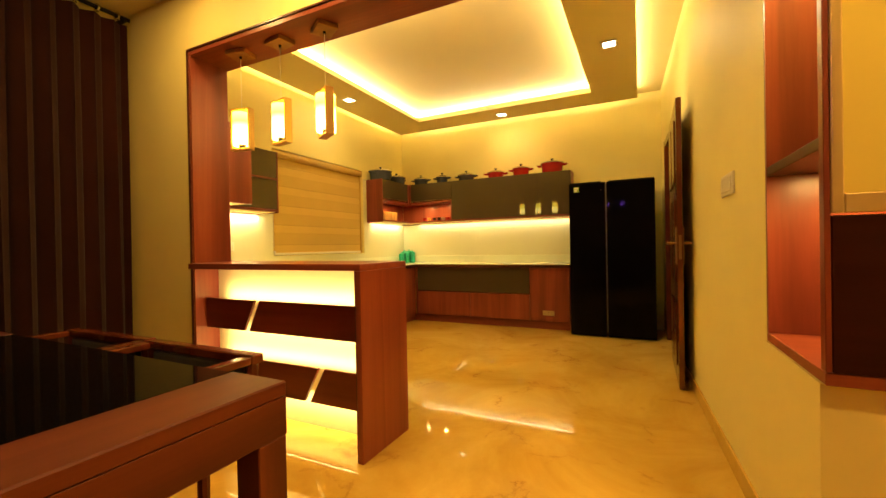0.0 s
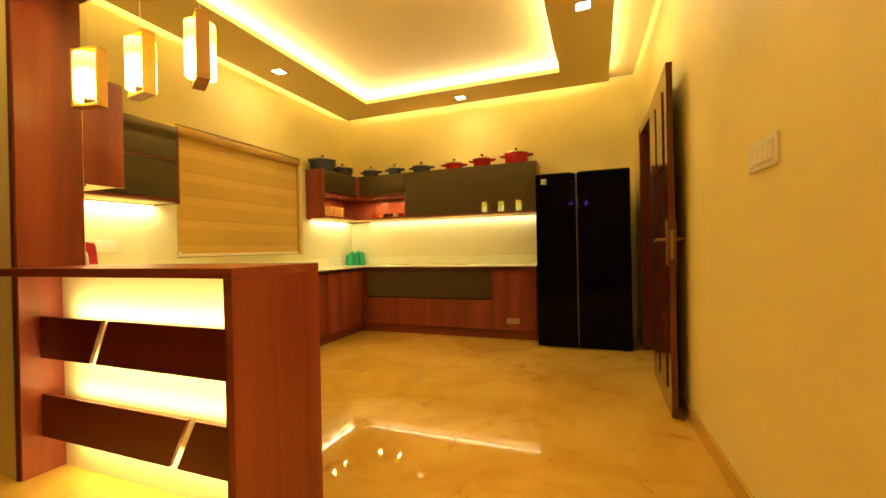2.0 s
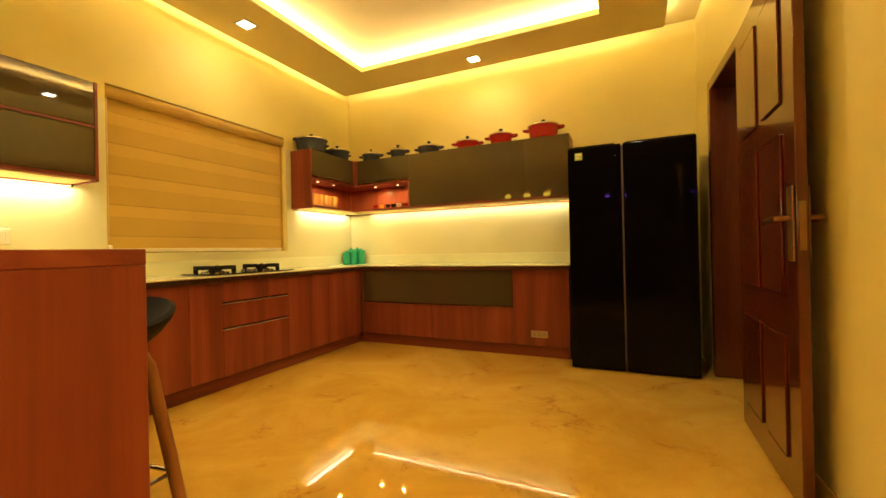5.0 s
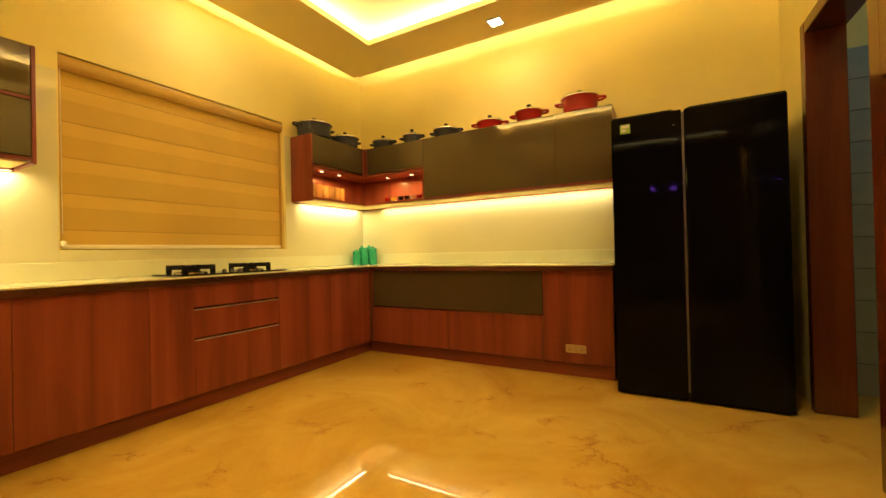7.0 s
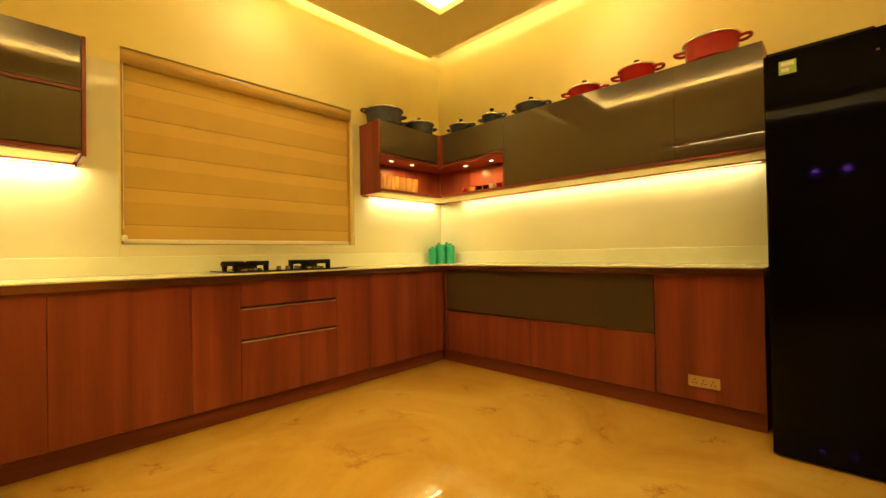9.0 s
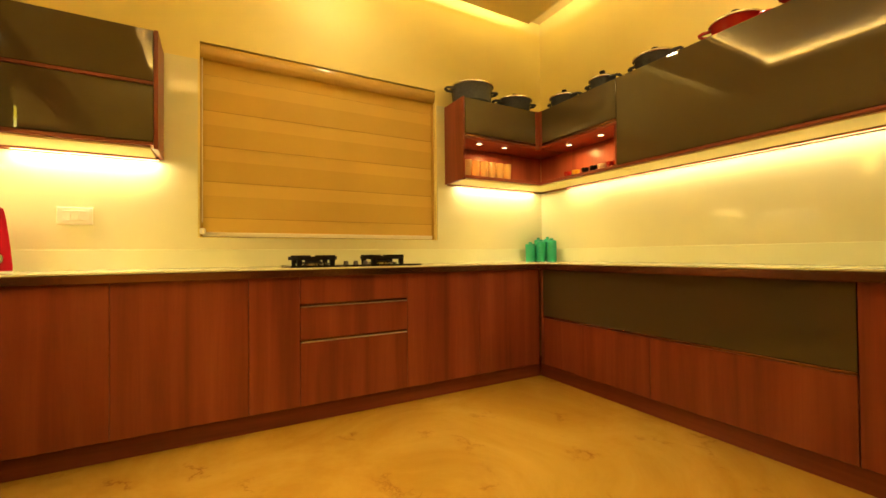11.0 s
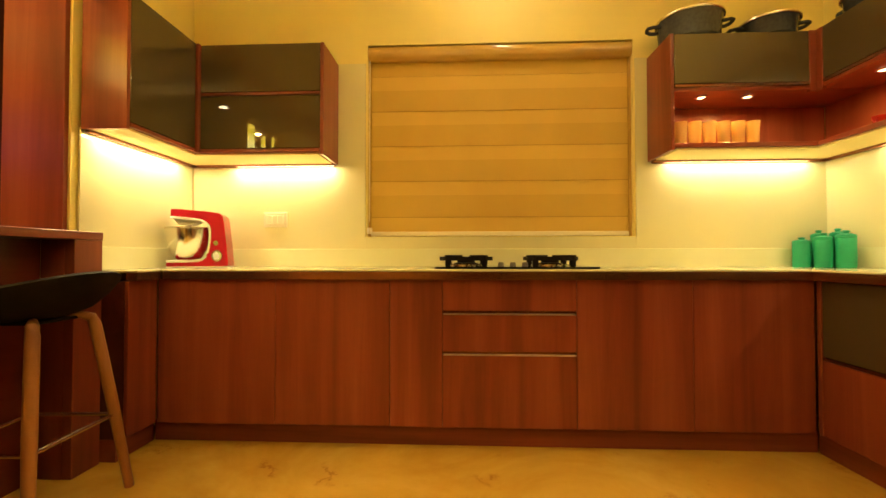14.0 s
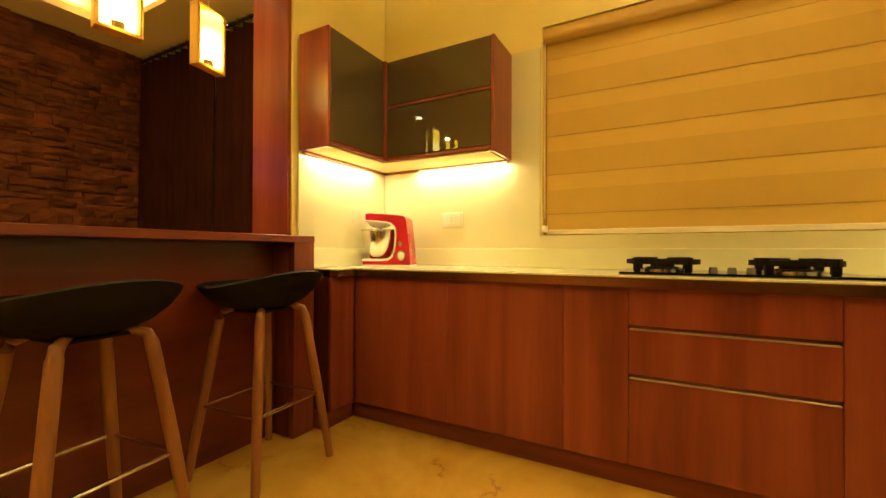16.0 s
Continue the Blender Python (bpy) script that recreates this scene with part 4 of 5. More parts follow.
# the mouth between head and foot, a smooth C
mouth = arc([(-0.150, 0.258), (-0.060, 0.254), (0.066, 0.240), (0.074, 0.150), (0.050, 0.040), (-0.050, 0.034), (-0.170, 0.034)])
outer = [(-0.170, 0.008), (0.176, 0.008), (0.176, 0.030), (0.168, 0.110), (0.150, 0.240), (0.142, 0.272), (0.120, 0.286), (0.060, 0.292), (-0.120, 0.302), (-0.148, 0.300)]
part("housing", prism(outer + mouth, -0.080, 0.080, "y"), REDPAINT, mx, smooth=True)
part("foot_trim", box(-0.172, -0.082, 0.0, 0.178, 0.082, 0.0075, 0.002), WHITE, mx, "cream foot trim")
for side in (-0.079, 0.079):
    part("trim_band", tube([(px, side, pz) for px, pz in mouth], 0.007, 8), WHITE, mx, "cream trim line", smooth=True)
part("head_underside", prism([(-0.148, 0.2575), (-0.120, 0.225), (-0.040, 0.222), (0.020, 0.249)], -0.055, 0.055, "y", 0.006), PLATE, mx, "cream head underside", smooth=True)
bowl = part("bowl", lathe([(0, 0.042), (0.060, 0.042), (0.082, 0.058), (0.112, 0.105), (0.126, 0.160), (0.130, 0.205), (0.125, 0.205), (0.120, 0.160), (0.106, 0.108), (0.078, 0.064), (0, 0.052)], (-0.072, 0, 0), 36), CHROME, mx, "polished steel bowl", smooth=True)
part("bowl_rim", lathe([(0.129, 0.200), (0.134, 0.203), (0.134, 0.209), (0.129, 0.211)], (-0.072, 0, 0), 36, closed=True), STEEL, bowl, smooth=True)
part("beater", tube([(-0.072, 0, 0.225), (-0.072, 0, 0.11)], 0.014, 10), STEEL, mx, smooth=True)
for sd in (-1, 1):
    dl = part("dial", lathe([(0, 0.016), (0.026, 0.016), (0.030, 0.011), (0.033, 0), (0, 0)], steps=24), STEEL, mx, "chrome speed dial", smooth=True)
    dl.data.transform(pose(0.112, sd * 0.080, 0.062, -90 * sd))
    cap = part("dial_face", lathe([(0, 0.0175), (0.019, 0.0175), (0.020, 0.0162), (0, 0.0162)], steps=20), WHITE, dl, "cream dial face")
    cap.data.transform(pose(0.112, sd * 0.080, 0.062, -90 * sd))
    dl = part("button", lathe([(0, 0.008), (0.013, 0.008), (0.015, 0), (0, 0)], steps=14), STEEL, mx, smooth=True)
    dl.data.transform(pose(0.106, sd * 0.080, 0.128, -90 * sd))
mx.matrix_basis = pose(-3.005, 2.585, CT, 0, 0, 108) @ Matrix.Diagonal((0.86, 0.9, 1.05, 1))

# ---------------------------------------------------------------- bar counter
b = thing("bar_counter", "walnut breakfast bar with a lit front of dark boards", "counter", (-1.7, 2.22, 0))
bx0, bx1 = JX + 0.001, -0.967
part("bar_top", prism([(bx0, 2.112), (bx0 + 0.012, 2.112), (bx0 + 0.075, 2.0), (bx1, 2.0), (bx1, 2.446), (RXB + 0.012, 2.446), (RXB + 0.012, PY1 + 0.015), (bx0, PY1 + 0.015)], 0.983, 1.018, "z", 0.002), WOOD_H, b)
part("end_panel", box(bx1 - 0.034, 2.0, 0.0, bx1, 2.445, 0.9825, 0.002), WOOD, b)
part("lit_panel", box(bx0, 2.265, 0.0, bx1 - 0.035, 2.280, 0.9825), CEIL, b, "cream back panel washed by strips")
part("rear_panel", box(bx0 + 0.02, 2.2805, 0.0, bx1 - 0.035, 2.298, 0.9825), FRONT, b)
part("rear_support", box(RXB + 0.013, PY1 + 0.016, 0.0, JX + 0.02, 2.444, 0.9825, 0.002), WOOD, b)
part("rear_return", box(JX + 0.0005, 2.2985, 0.0, JX + 0.020, PY1 + 0.0155, 0.9825), WOOD, b)
part("edge_trim", box(bx1 - 0.040, 2.003, 0.0, bx1 - 0.0345, 2.02, 0.9825), BOARD, b)


def dark_board(x0t, x1t, x0b, x1b, zt, zb):
    part("front_board", prism([(x0b, zb), (x1b, zb), (x1t, zt), (x0t, zt)], 2.172, 2.190, "y", 0.0015), FRONT, b)


dark_board(bx0, -1.945, bx0, -2.045, 0.773, 0.570)
dark_board(-1.900, bx1 - 0.036, -2.000, bx1 - 0.036, 0.773, 0.570)
dark_board(bx0, -1.415, bx0, -1.530, 0.393, 0.183)
dark_board(-1.370, bx1 - 0.036, -1.485, bx1 - 0.036, 0.393, 0.183)
for zs, xc in ((0.755, -1.93), (0.590, -2.01), (0.375, -1.40), (0.205, -1.50)):
    part("led_profile", box(bx0 + 0.02, 2.1905, zs - 0.006, xc - 0.05, 2.196, zs + 0.006), STEEL, b)
    part("led_profile", box(xc + 0.05, 2.1905, zs - 0.006, bx1 - 0.06, 2.196, zs + 0.006), STEEL, b)
for x in (-2.2, -1.2):
    part("board_bracket", box(x - 0.015, 2.1905, 0.66, x + 0.015, 2.2645, 0.69), CEIL, b)
    part("board_bracket", box(x - 0.015, 2.1905, 0.275, x + 0.015, 2.2645, 0.305), CEIL, b)

# ---------------------------------------------------------------- pendants
def pendant():
    p = thing("pendant_lamp", "lit pendant lamp with a square wooden frame round frosted glass", "pendant lamp", (0, 0, 0), "pendants over the bar")
    part("canopy", box(-0.075, -0.06, 0.628, 0.075, 0.06, 0.655, 0.003), OAK, p, "pale wooden ceiling plate")
    part("hook", lathe([(0.006, 0.612), (0.008, 0.627)], steps=10), BLACK, p)
    part("cord", tube([(0, 0, 0.615), (0, 0, 0.277)], 0.0018, 6), PLATE, p)
    fr = box(-0.076, -0.025, 0.0, 0.076, 0.025, 0.014, 0.002)
    box(-0.076, -0.025, 0.264, 0.076, 0.025, 0.278, 0.002, bm=fr)
    box(-0.076, -0.025, 0.014, -0.062, 0.025, 0.264, 0.002, bm=fr)
    box(0.062, -0.025, 0.014, 0.076, 0.025, 0.264, 0.002, bm=fr)
    part("frame", fr, PINE, p, "square wooden frame")
    part("shade", lathe([(0.058, 0.028), (0.058, 0.247), (0.054, 0.247), (0.054, 0.028)], steps=28, closed=True), SHADE, p, "frosted glass cylinder, lit", smooth=True)
    part("lamp_holder", lathe([(0.0, 0.247), (0.02, 0.247), (0.02, 0.265), (0, 0.265)], steps=14), BLACK, p)
    part("socket", lathe([(0.0, 0.0145), (0.022, 0.0145), (0.022, 0.045), (0, 0.045)], steps=14), BLACK, p)
    return p


P = pendant()
PEND = [(-2.09, 2.225, 12), (-1.735, 2.232, -9), (-1.375, 2.236, -31)]
ph = HZ - 0.656
P.matrix_basis = pose(PEND[0][0], PEND[0][1], ph, 0, 0, PEND[0][2])
for x, y, a in PEND[1:]:
    copy_thing(P, pose(x, y, ph, 0, 0, a))

# ---------------------------------------------------------------- bar stools
def stool():
    s = thing("bar_stool", "black shell bar stool with splayed ash legs", "bar stool", (0, 0, 0), "stools at the bar")
    bm = bmesh.new()
    n, rings = 28, []
    # shell: a shallow dish that rises at the back
    for k, (f, dz) in enumerate(((0.0, -0.030), (0.35, -0.026), (0.65, -0.008), (0.85, 0.024), (0.96, 0.052), (1.0, 0.070))):
        ring = []
        for i in range(n):
            a = 2 * math.pi * i / n
            lift = max(0.0, math.cos(a)) ** 1.5 * 0.055 * f ** 3
            ring.append(bm.verts.new((0.222 * f * math.cos(a), 0.246 * f * math.sin(a), 0.735 + dz + lift)))
        rings.append(ring)
        if f == 0.0:
            bmesh.ops.remove_doubles(bm, verts=ring, dist=0.001)
            rings[0] = [bm.verts[:][0]] * n
    for lo, hi in zip(rings, rings[1:]):
        for i in range(n):
            j = (i + 1) % n
            bm.faces.new((lo[i], hi[i], hi[j])) if lo[i] is lo[j] else bm.faces.new((lo[i], hi[i], hi[j], lo[j]))
    bmesh.ops.recalc_face_normals(bm, faces=bm.faces[:])
    geom = bmesh.ops.solidify(bm, geom=bm.faces[:], thickness=0.016)
    part("seat", bm, BLACK, s, smooth=True)
    part("seat_base", box(-0.09, -0.09, 0.684, 0.09, 0.09, 0.695, 0.004, 2), BLACK, s)
    tops = [(0.118, 0.122), (0.118, -0.122), (-0.118, 0.122), (-0.118, -0.122)]
    feet = [(0.192, 0.206), (0.192, -0.206), (-0.192, 0.206), (-0.192, -0.206)]
    for (tx, ty), (fx, fy_) in zip(tops, feet):
        part("leg", tube([(tx * 0.45, ty * 0.45, 0.694), (tx * 0.75, ty * 0.75, 0.696), (tx * 0.93, ty * 0.93, 0.684), (tx, ty, 0.655), (tx + (fx - tx) * 0.5, ty + (fy_ - ty) * 0.5, 0.34), (fx, fy_, 0.0)], 0.02, 12, [0.010, 0.014, 0.018, 0.020, 0.020, 0.016]), OAK, s, "pale ash leg", smooth=True)
    z = 0.30
    q = [(0.118 + 0.074 * (1 - z / 0.69)) * sx for sx in (1, -1)]
    r = [(0.122 + 0.084 * (1 - z / 0.69)) * sx for sx in (1, -1)]
    cs = [(q[0], r[0]), (q[1], r[0]), (q[1], r[1]), (q[0], r[1])]
    for i in range(4):
        a, c = cs[i], cs[(i + 1) % 4]
        part("footrest", tube([(*a, z), (*c, z)], 0.007, 8), STEEL, s, "steel footrest bar", smooth=True)
    return s


S = stool()
S.matrix_basis = pose(-2.15, 2.540, 0, 0, 0, 94)
copy_thing(S, pose(-1.515, 2.562, 0, 0, 0, 97))

# ---------------------------------------------------------------- door in the east wall
dr = thing("door_1", "polished dark teak panel door standing open against the wall", "door", (RX, 4.7, 0))
dr["kind"] = "structure"
dr.matrix_basis = EAST @ Matrix.Translation((RX, 4.7, 0))
d0, d1, dh = DOOR
part("door_frame", box(RX - 0.022, d0 - 0.065, 0, RX + 0.163, d0 + 0.004, dh + 0.065, 0.004), TEAK, dr)
part("door_frame", box(RX - 0.022, d1 - 0.004, 0, RX + 0.163, d1 + 0.065, dh + 0.065, 0.004), TEAK, dr)
part("door_frame", box(RX - 0.021, d0 + 0.0045, dh - 0.004, RX + 0.163, d1 - 0.0045, dh + 0.065, 0.004), TEAK, dr)

(hx, hy, _), (ex, ey, _) = (EAST.inverted() @ Vector(q) for q in ((0.594, 4.68, 0), (0.588, 3.79, 0)))
ang = math.degrees(math.atan2(ey - hy, ex - hx))
LW = math.hypot(ex - hx, ey - hy)
leafm = pose(hx, hy, 0.012, 0, 0, ang)


def on_leaf(bm):
    bmesh.ops.transform(bm, matrix=leafm, verts=bm.verts[:])
    return bm


lt, lh = 0.036, 2.150      # thickness, height
leaf = part("door_leaf", on_leaf(box(0, -lt, 0, LW, 0, lh, 0.003)), TEAK, dr)
for xa, xb, za, zb in ((0.12, LW / 2 - 0.04, 0.14, 0.62), (LW / 2 + 0.04, LW - 0.14, 0.14, 0.62), (0.12, LW / 2 - 0.04, 0.78, 1.42), (LW / 2 + 0.04, LW - 0.14, 0.78, 1.42), (0.12, LW / 2 - 0.04, 1.54, 2.02), (LW / 2 + 0.04, LW - 0.14, 1.54, 2.02)):
    for s in (-1, 1):
        ya = -lt - 0.008 if s < 0 else 0.001
        part("raised_panel", on_leaf(box(xa, ya, za, xb, ya + 0.007, zb, 0.006)), TEAK, leaf)
for s, ya in ((-1, -lt - 0.009), (1, 0.0005)):
    pl = part("handle_plate", on_leaf(box(LW - 0.075, ya, 0.92, LW - 0.010, ya + 0.0085, 1.20, 0.003)), ANTIQUE, leaf, "antique brass handle plate")
    yb = -lt - 0.055 if s < 0 else 0.055
    part("lever", on_leaf(tube([(LW - 0.040, ya, 1.08), (LW - 0.040, yb, 1.08), (LW - 0.07, yb, 1.08), (LW - 0.15, yb, 1.075)], 0.010, 10)), ANTIQUE, pl, smooth=True)
part("lock_face", on_leaf(box(LW - 0.0005, -lt + 0.008, 0.96, LW + 0.0012, -0.008, 1.14)), ANTIQUE, leaf, "antique brass lock face")
for z in (0.25, 1.05, 1.85):
    part("hinge", tube([(hx + 0.01, hy + 0.004, z), (hx + 0.01, hy + 0.004, z + 0.09)], 0.007, 8), STEEL, dr)

# ---------------------------------------------------------------- switches and sockets
def plate(at, turn, wide, tall, modules, label, cat="switch", name="wall_switch"):
    p = thing(name, label, cat, (0, 0, 0))
    part("plate", box(-wide / 2, -0.010, -tall / 2, wide / 2, 0, tall / 2, 0.004, 2), PLATE, p)
    part("inner_frame", box(-wide / 2 + 0.018, -0.013, -tall / 2 + 0.018, wide / 2 - 0.018, -0.0105, tall / 2 - 0.018, 0.001), PLATE, p)
    w = (wide - 0.044) / modules
    for i in range(modules):
        x = -wide / 2 + 0.022 + i * w
        part("rocker", box(x + 0.001, -0.0148, -tall / 2 + 0.022, x + w - 0.001, -0.0135, tall / 2 - 0.022, 0.002), PLATE, p)
    p.matrix_basis = pose(*at, 0, 0, turn)
    return p


p = plate((RX - 0.0005, 2.72, 1.372), -90, 0.235, 0.105, 5, "ivory switch plate on the cream wall")
p.matrix_basis = EAST @ p.matrix_basis
plate((WX + 0.0105, 2.915, 1.132), 90, 0.145, 0.09, 3, "ivory switch plate on the wall tiles")
so = thing("power_socket", "tan triple socket on the walnut cabinet front", "socket", (-0.777, NF, 0.216))
part("plate", box(-0.845, NF - 0.008, 0.186, -0.695, NF - 0.0005, 0.248, 0.003, 2), TAN, so)
for i in range(3):
    x = -0.831 + i * 0.044
    m_ = part("module", box(x, NF - 0.011, 0.192, x + 0.036, NF - 0.0085, 0.240, 0.001), TAN, so)
    for hx_, hz_ in ((0.018, 0.228), (0.010, 0.210), (0.026, 0.210)):
        part("pin_hole", box(x + hx_ - 0.003, NF - 0.0118, hz_ - 0.003, x + hx_ + 0.003, NF - 0.0111, hz_ + 0.003), BLACK, m_)

# ---------------------------------------------------------------- ceiling downlights
def downlight(at):
    l = thing("downlight", "square white recessed downlight, lit", "downlight", (0, 0, 0), "ceiling downlights")
    bm = box(-0.07, -0.07, -0.006, 0.07, -0.05, -0.0005, 0.001)
    box(-0.07, 0.05, -0.006, 0.07, 0.07, -0.0005, 0.001, bm=bm)
    box(-0.07, -0.05, -0.006, -0.05, 0.05, -0.0005, 0.001, bm=bm)
    box(0.05, -0.05, -0.006, 0.07, 0.05, -0.0005, 0.001, bm=bm)
    part("trim_ring", bm, WHITE, l)
    part("panel", box(-0.05, -0.05, -0.005, 0.05, 0.05, -0.001), GLOWDOWN, l, "glowing light panel")
    l.matrix_basis = pose(*at)
    return l


# the fittings at the dining fill lamps are added too, out of view
for dx, dy, _ in DOWN + DINE_FILL:
    downlight((dx, dy, SZ))

# ---------------------------------------------------------------- dining table and chairs
t = thing("dining_table", "wooden dining table with a black glass inset", "table", (-1.45, 0.55, 0))
tx0, tx1, ty0, ty1, tz = -2.25, -0.505, 0.0, 1.085, 0.768
part("end_rail", box(tx1 - 0.20, ty0, tz - 0.038, tx1, ty1, tz, 0.004), TABLE_Y, t)
part("end_apron", box(tx1 - 0.040, ty0 + 0.001, tz - 0.135, tx1 - 0.001, ty1 - 0.001, tz - 0.0385, 0.001), TABLE_Y, t)
part("end_rail", box(tx0, ty0, tz - 0.055, tx0 + 0.20, ty1, tz, 0.004), TABLE_Y, t)
part("glass_top", box(tx0 + 0.201, ty0 + 0.004, tz - 0.014, tx1 - 0.201, ty1 - 0.004, tz - 0.001, 0.002), BLACKGLASS, t, "black glass top")
part("sub_top", box(tx0 + 0.201, ty0 + 0.02, tz - 0.05, tx1 - 0.201, ty1 - 0.02, tz - 0.0145), BOARD, t)
part("apron", box(tx0 + 0.05, ty0 + 0.05, tz - 0.14, tx1 - 0.11, ty0 + 0.075, tz - 0.056), TABLE, t)
part("apron", box(tx0 + 0.05, ty1 - 0.075, tz - 0.14, tx1 - 0.11, ty1 - 0.05, tz - 0.056), TABLE, t)
for lx, lw, lz in ((tx0 + 0.004, 0.10, tz - 0.0555), (tx1 - 0.081, 0.08, tz - 0.1352)):
    for ly in (ty0 + 0.002, ty1 - 0.086):
        part("leg", box(lx, ly, 0, lx + lw, ly + 0.084, lz, 0.003), TABLE, t)


def dining_chair():
    c = thing("dining_chair", "low-backed wooden dining armchair with black upholstery", "chair", (0, 0, 0), "chairs at the dining table")
    w, dp = 0.315, 0.25
    for x in (-w + 0.022, w - 0.022):
        part("leg", tube([(x, 0.035, 0), (x, 0.035, 0.706)], 0.02, 8, [0.015, 0.02]), TABLE, c)
        part("leg", tube([(x, dp - 0.03, 0), (x, dp - 0.03, 0.706)], 0.02, 8, [0.015, 0.02]), TABLE, c)
        part("arm_rail", box(x - 0.022, 0.005, 0.706, x + 0.022, dp - 0.05, 0.732, 0.005, 2), TEAK, c)
    part("back_rail", box(-w, dp - 0.049, 0.702, w, dp, 0.736, 0.006, 2), TEAK, c)
    part("back_pad", box(-w + 0.05, dp - 0.05, 0.50, w - 0.05, dp - 0.012, 0.701, 0.012, 3), SEAT, c, smooth=True)
    part("seat_frame", box(-w + 0.045, -dp + 0.05, 0.38, w - 0.045, dp - 0.051, 0.425, 0.004), WOOD_H, c)
    for x in (-w + 0.07, w - 0.07):
        part("leg", tube([(x, -dp + 0.08, 0), (x, -dp + 0.08, 0.3795)], 0.018, 8), TABLE, c)
    part("seat", box(-w + 0.047, -dp + 0.03, 0.4255, w - 0.047, dp - 0.055, 0.485, 0.02, 3), SEAT, c, "black upholstered seat", smooth=True)
    return c


C = dining_chair()
C.matrix_basis = pose(-1.212, 1.10, 0)
copy_thing(C, pose(-1.862, 1.105, 0, 0, 0, 1))

# ---------------------------------------------------------------- curtain on the dining room's west wall
cu = thing("curtain", "dark brown full-length pleated curtain on a black rod", "curtain", (-3.08, 0.8, 0))
random.seed(4)


def drape(y0, y1, folds):
    bm = bmesh.new()
    n = folds * 14
    rows = []
    ph = [random.uniform(-0.5, 0.5) for _ in range(folds + 2)]
    for z, amp, sway in ((0.02, 0.052, 1.0), (0.5, 0.048, 0.8), (1.2, 0.042, 0.5), (2.0, 0.038, 0.2), (2.768, 0.034, 0.0)):
        row = []
        for i in range(n + 1):
            f = i / n * folds
            k = int(f)
            wob = (ph[k] * (1 - (f - k)) + ph[k + 1] * (f - k)) * sway
            row.append(bm.verts.new((-3.085 + amp * math.sin(2 * math.pi * f + wob) + 0.010 * math.sin(5.1 * f + z), y0 + (y1 - y0) * i / n + 0.012 * math.sin(4 * math.pi * f), z)))
        rows.append(row)
    for lo, hi in zip(rows, rows[1:]):
        for i in range(n):
            bm.faces.new((lo[i], lo[i + 1], hi[i + 1], hi[i]))
    bmesh.ops.solidify(bm, geom=bm.faces[:], thickness=0.004)
    return bm


part("drape", drape(0.72, 2.05, 11), CURTAIN, cu, smooth=True)
part("drape", drape(-0.50, 0.68, 10), CURTAIN, cu, smooth=True)
part("rod", tube([(-3.085, -0.52, 2.815), (-3.085, 2.07, 2.815)], 0.014, 10), BLACK, cu, "black curtain rod", smooth=True)
for i in range(21):
    y = -0.45 + i * 0.122
    part("ring", lathe([(0.018, -0.006), (0.030, -0.006), (0.030, 0.006), (0.018, 0.006)], steps=14, closed=True), STEEL, cu, smooth=True).data.transform(Matrix.Translation(Vector((-3.085, y, 2.810)) - BASE[cu]) @ pose(0, 0, 0, 90) @ Matrix.Translation(BASE[cu]))
for y in (-0.50, 0.70, 2.05):
    part("bracket", box(DX0 + 0.0005, y - 0.012, 2.802, -3.09, y + 0.012, 2.828, 0.003), BLACK, cu)

# ---------------------------------------------------------------- stone cladding on the south wall
clad = structure("cladding", box(DX0 + 0.001, DY0 - 0.0495, 0, DX1, DY0 - 0.028, SZ), STONE, "rough reddish brown split stone cladding", "wall cladding")
random.seed(9)


def chips(x_from, x_to):
    """Split stones in uneven courses, each with a broken face."""
    verts, faces = [], []
    z = 0.0
    while z < SZ - 0.01:
        hgt = min(random.uniform(0.035, 0.085), SZ - 0.002 - z)
        x = x_from
        while x < x_to - 0.01:
            wid = min(random.uniform(0.07, 0.26), x_to - x)
            n = len(verts)
            y0 = DY0 - 0.030
            dep = [random.uniform(0.010, 0.050) for _ in range(4)]
            base_d = random.uniform(0.0, 0.02)
            cx, cz = x + wid * random.uniform(0.35, 0.65), z + hgt * random.uniform(0.35, 0.65)
            j = lambda: random.uniform(-0.006, 0.006)
            for (px, pz) in ((x, z), (x + wid, z), (x + wid, z + hgt), (x, z + hgt)):
                verts.append((px, y0, pz))
            for (px, pz), dd in zip(((x, z), (x + wid, z), (x + wid, z + hgt), (x, z + hgt)), dep):
                verts.append((px + j(), y0 + dd * 0.6 + base_d, pz + j()))
            verts.append((cx, y0 + base_d + random.uniform(0.02, 0.055), cz))
            for q in range(4):
                r = (q + 1) % 4
                faces.append((n + q, n + r, n + 4 + r, n + 4 + q))
                faces.append((n + 4 + q, n + 4 + r, n + 8))
            x += wid
        z += hgt
    me = bpy.data.meshes.new("split_stone")
    me.from_pydata(verts, [], faces)
    me.materials.append(STONE)
    return me


st = new("split_stone", chips(DX0 + 0.002, DX1 - 0.01))
st.parent = clad
tagged(st, kind="stuff")

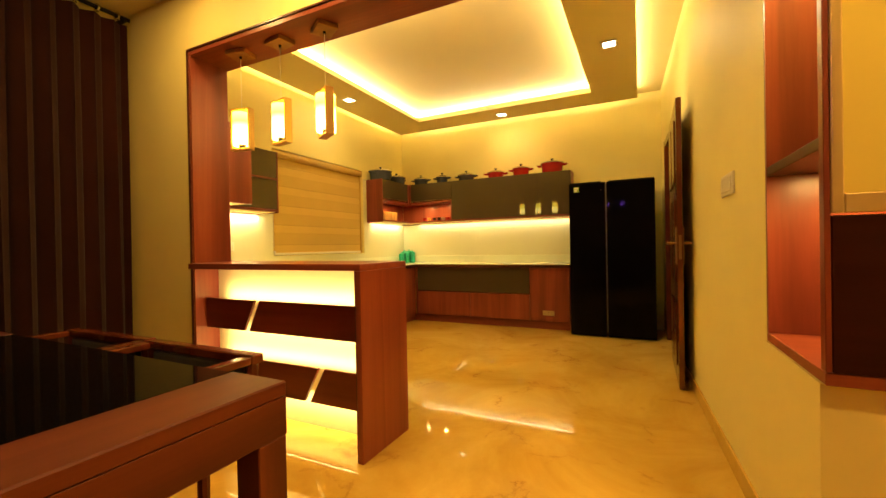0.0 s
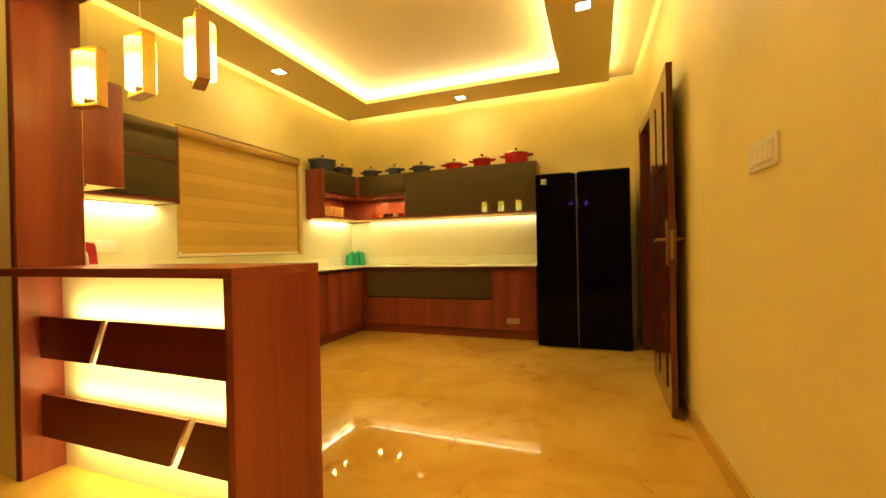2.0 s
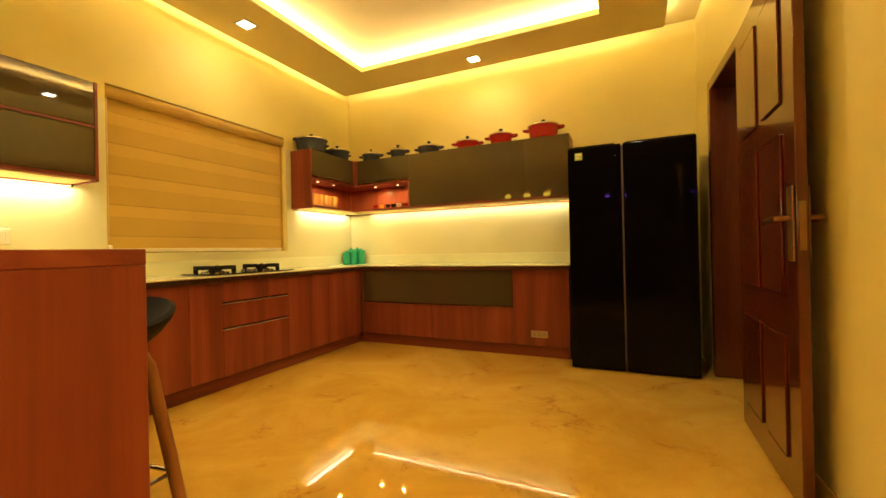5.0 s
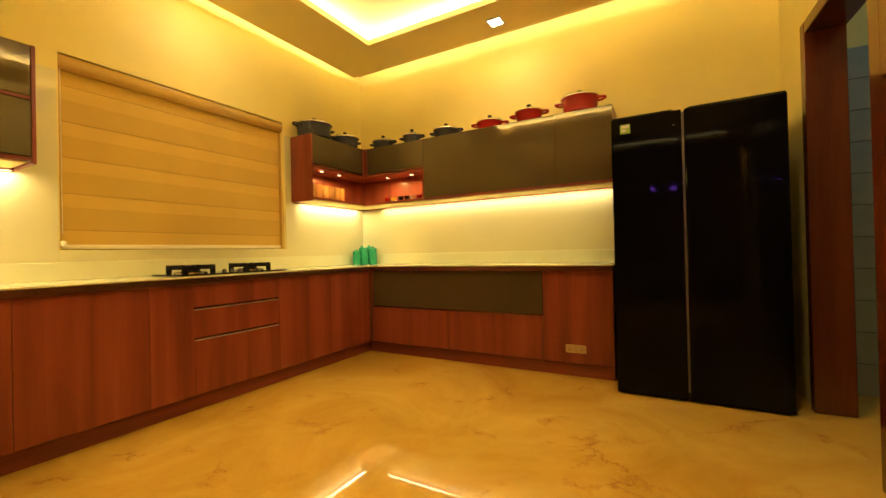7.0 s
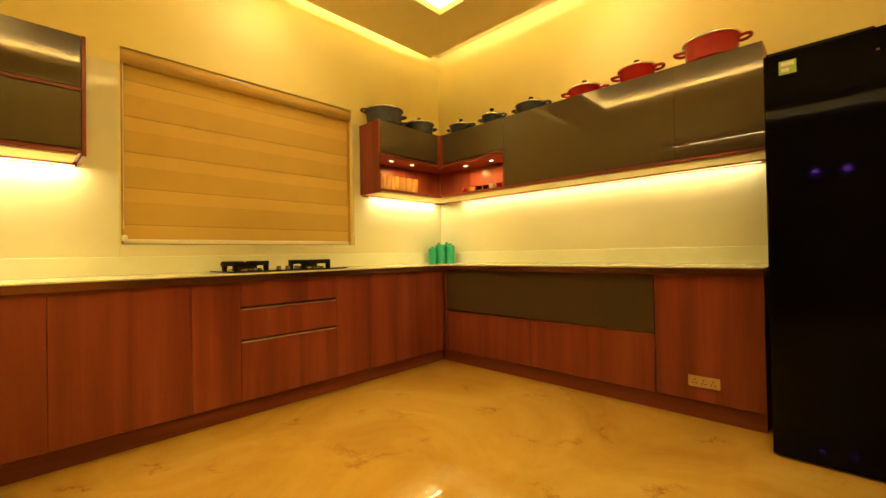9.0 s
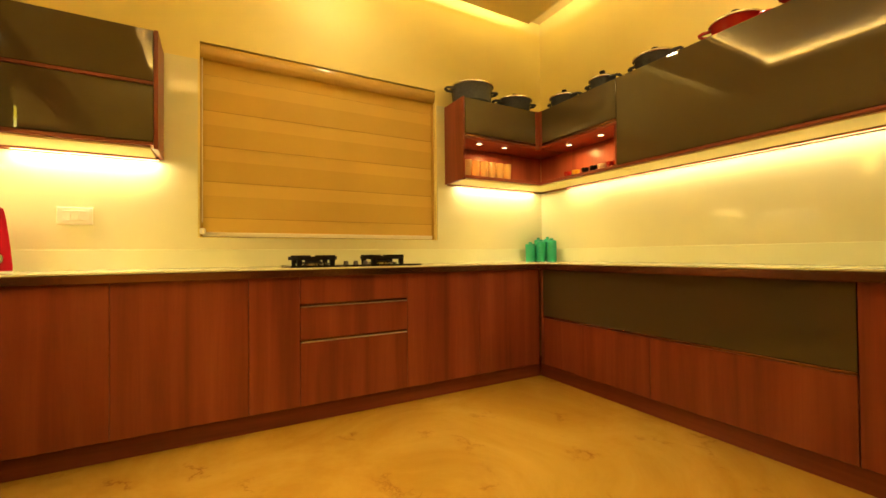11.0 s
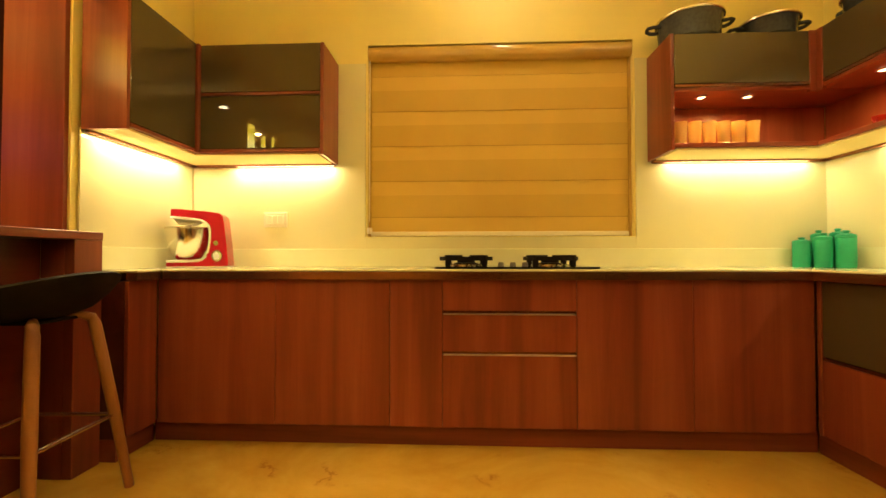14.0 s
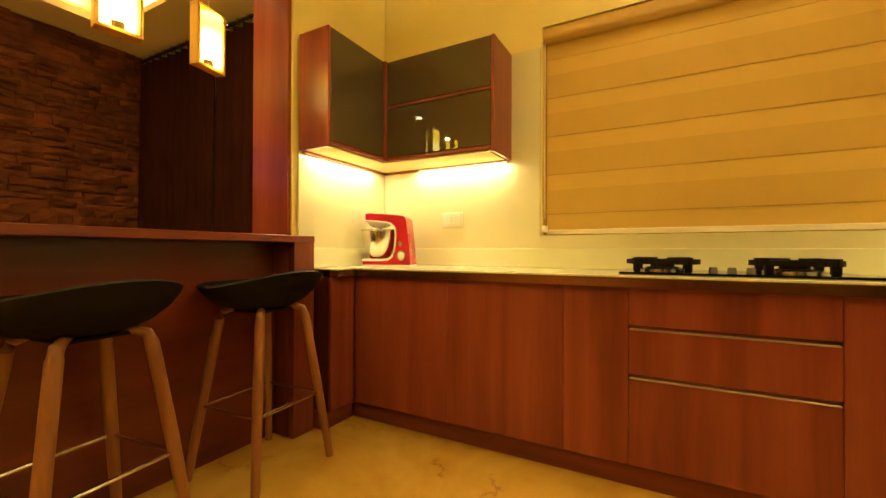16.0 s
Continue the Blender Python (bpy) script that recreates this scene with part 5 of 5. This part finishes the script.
# ---------------------------------------------------------------- crockery unit in the wall end
cr = thing("crockery_unit", "walnut wall unit with open shelves and yellow glass doors", "cabinet", (1.1, 1.85, 0.756))
ux0, ux1, uy0, uy1, uz0, uz1 = RX + 0.004, 1.515, 1.575, 2.068, 0.757, 2.395
part("bottom_board", box(ux0, uy0 + 0.002, uz0, ux1, uy1, uz0 + 0.03, 0.002), WOOD_H, cr)
part("top_board", box(ux0, uy0 + 0.002, uz1 - 0.03, ux1, uy1, uz1, 0.002), WOOD_H, cr)
part("back_board", box(ux0, uy1 - 0.02, uz0 + 0.031, ux1, uy1, uz1 - 0.031), WOOD, cr)
part("divider", box(1.05, uy0 + 0.02, uz0 + 0.031, 1.07, uy1 - 0.021, uz1 - 0.031), WOOD, cr)
part("shelf", box(ux0, uy0 + 0.02, 1.315, 1.049, uy1 - 0.021, 1.345, 0.002), BOARD, cr)
part("stile", box(ux0, uy0, uz0 + 0.031, ux0 + 0.012, uy0 + 0.03, uz1 - 0.031, 0.002), WOOD, cr)
part("drawer_front", box(ux0 + 0.013, uy0, uz0 + 0.031, ux1, uy0 + 0.018, 1.155, 0.002), LACQUER, cr, "dark brown lower front")
gd = part("glass_door", box(ux0 + 0.036, uy0 + 0.002, 1.205, ux1 - 0.024, uy0 + 0.014, uz1 - 0.056, 0.001), YGLASS, cr, "glossy yellow glass door")
for fx_a, fz_a, fx_b, fz_b in ((ux0 + 0.013, 1.160, ux0 + 0.0355, uz1 - 0.031), (ux1 - 0.0235, 1.160, ux1, uz1 - 0.031), (ux0 + 0.036, 1.160, ux1 - 0.024, 1.2045), (ux0 + 0.036, uz1 - 0.0555, ux1 - 0.024, uz1 - 0.031)):
    part("door_frame", box(fx_a, uy0 - 0.004, fz_a, fx_b, uy0 + 0.016, fz_b, 0.003, 2), FRAME, gd, "pale gold aluminium frame")


# ---------------------------------------------------------------- small violet lamps on the stone cladding
def violet_lamp(x):
    v = thing("wall_lamp", "small black wall lamp with a violet lens on stone", "wall lamp", (0, 0, 0), "violet wall lamps")
    part("back_plate", box(-0.05, -0.022, -0.03, 0.05, 0.0, 0.03, 0.004, 2), BLACK, v)
    part("lens", box(-0.032, 0.0005, -0.014, 0.032, 0.012, 0.014, 0.004, 2), VIOLET, v, "glowing violet lens")
    v.matrix_basis = pose(x, DY0 + 0.062, 2.08)


for x in (-0.10, -0.44):
    violet_lamp(x)
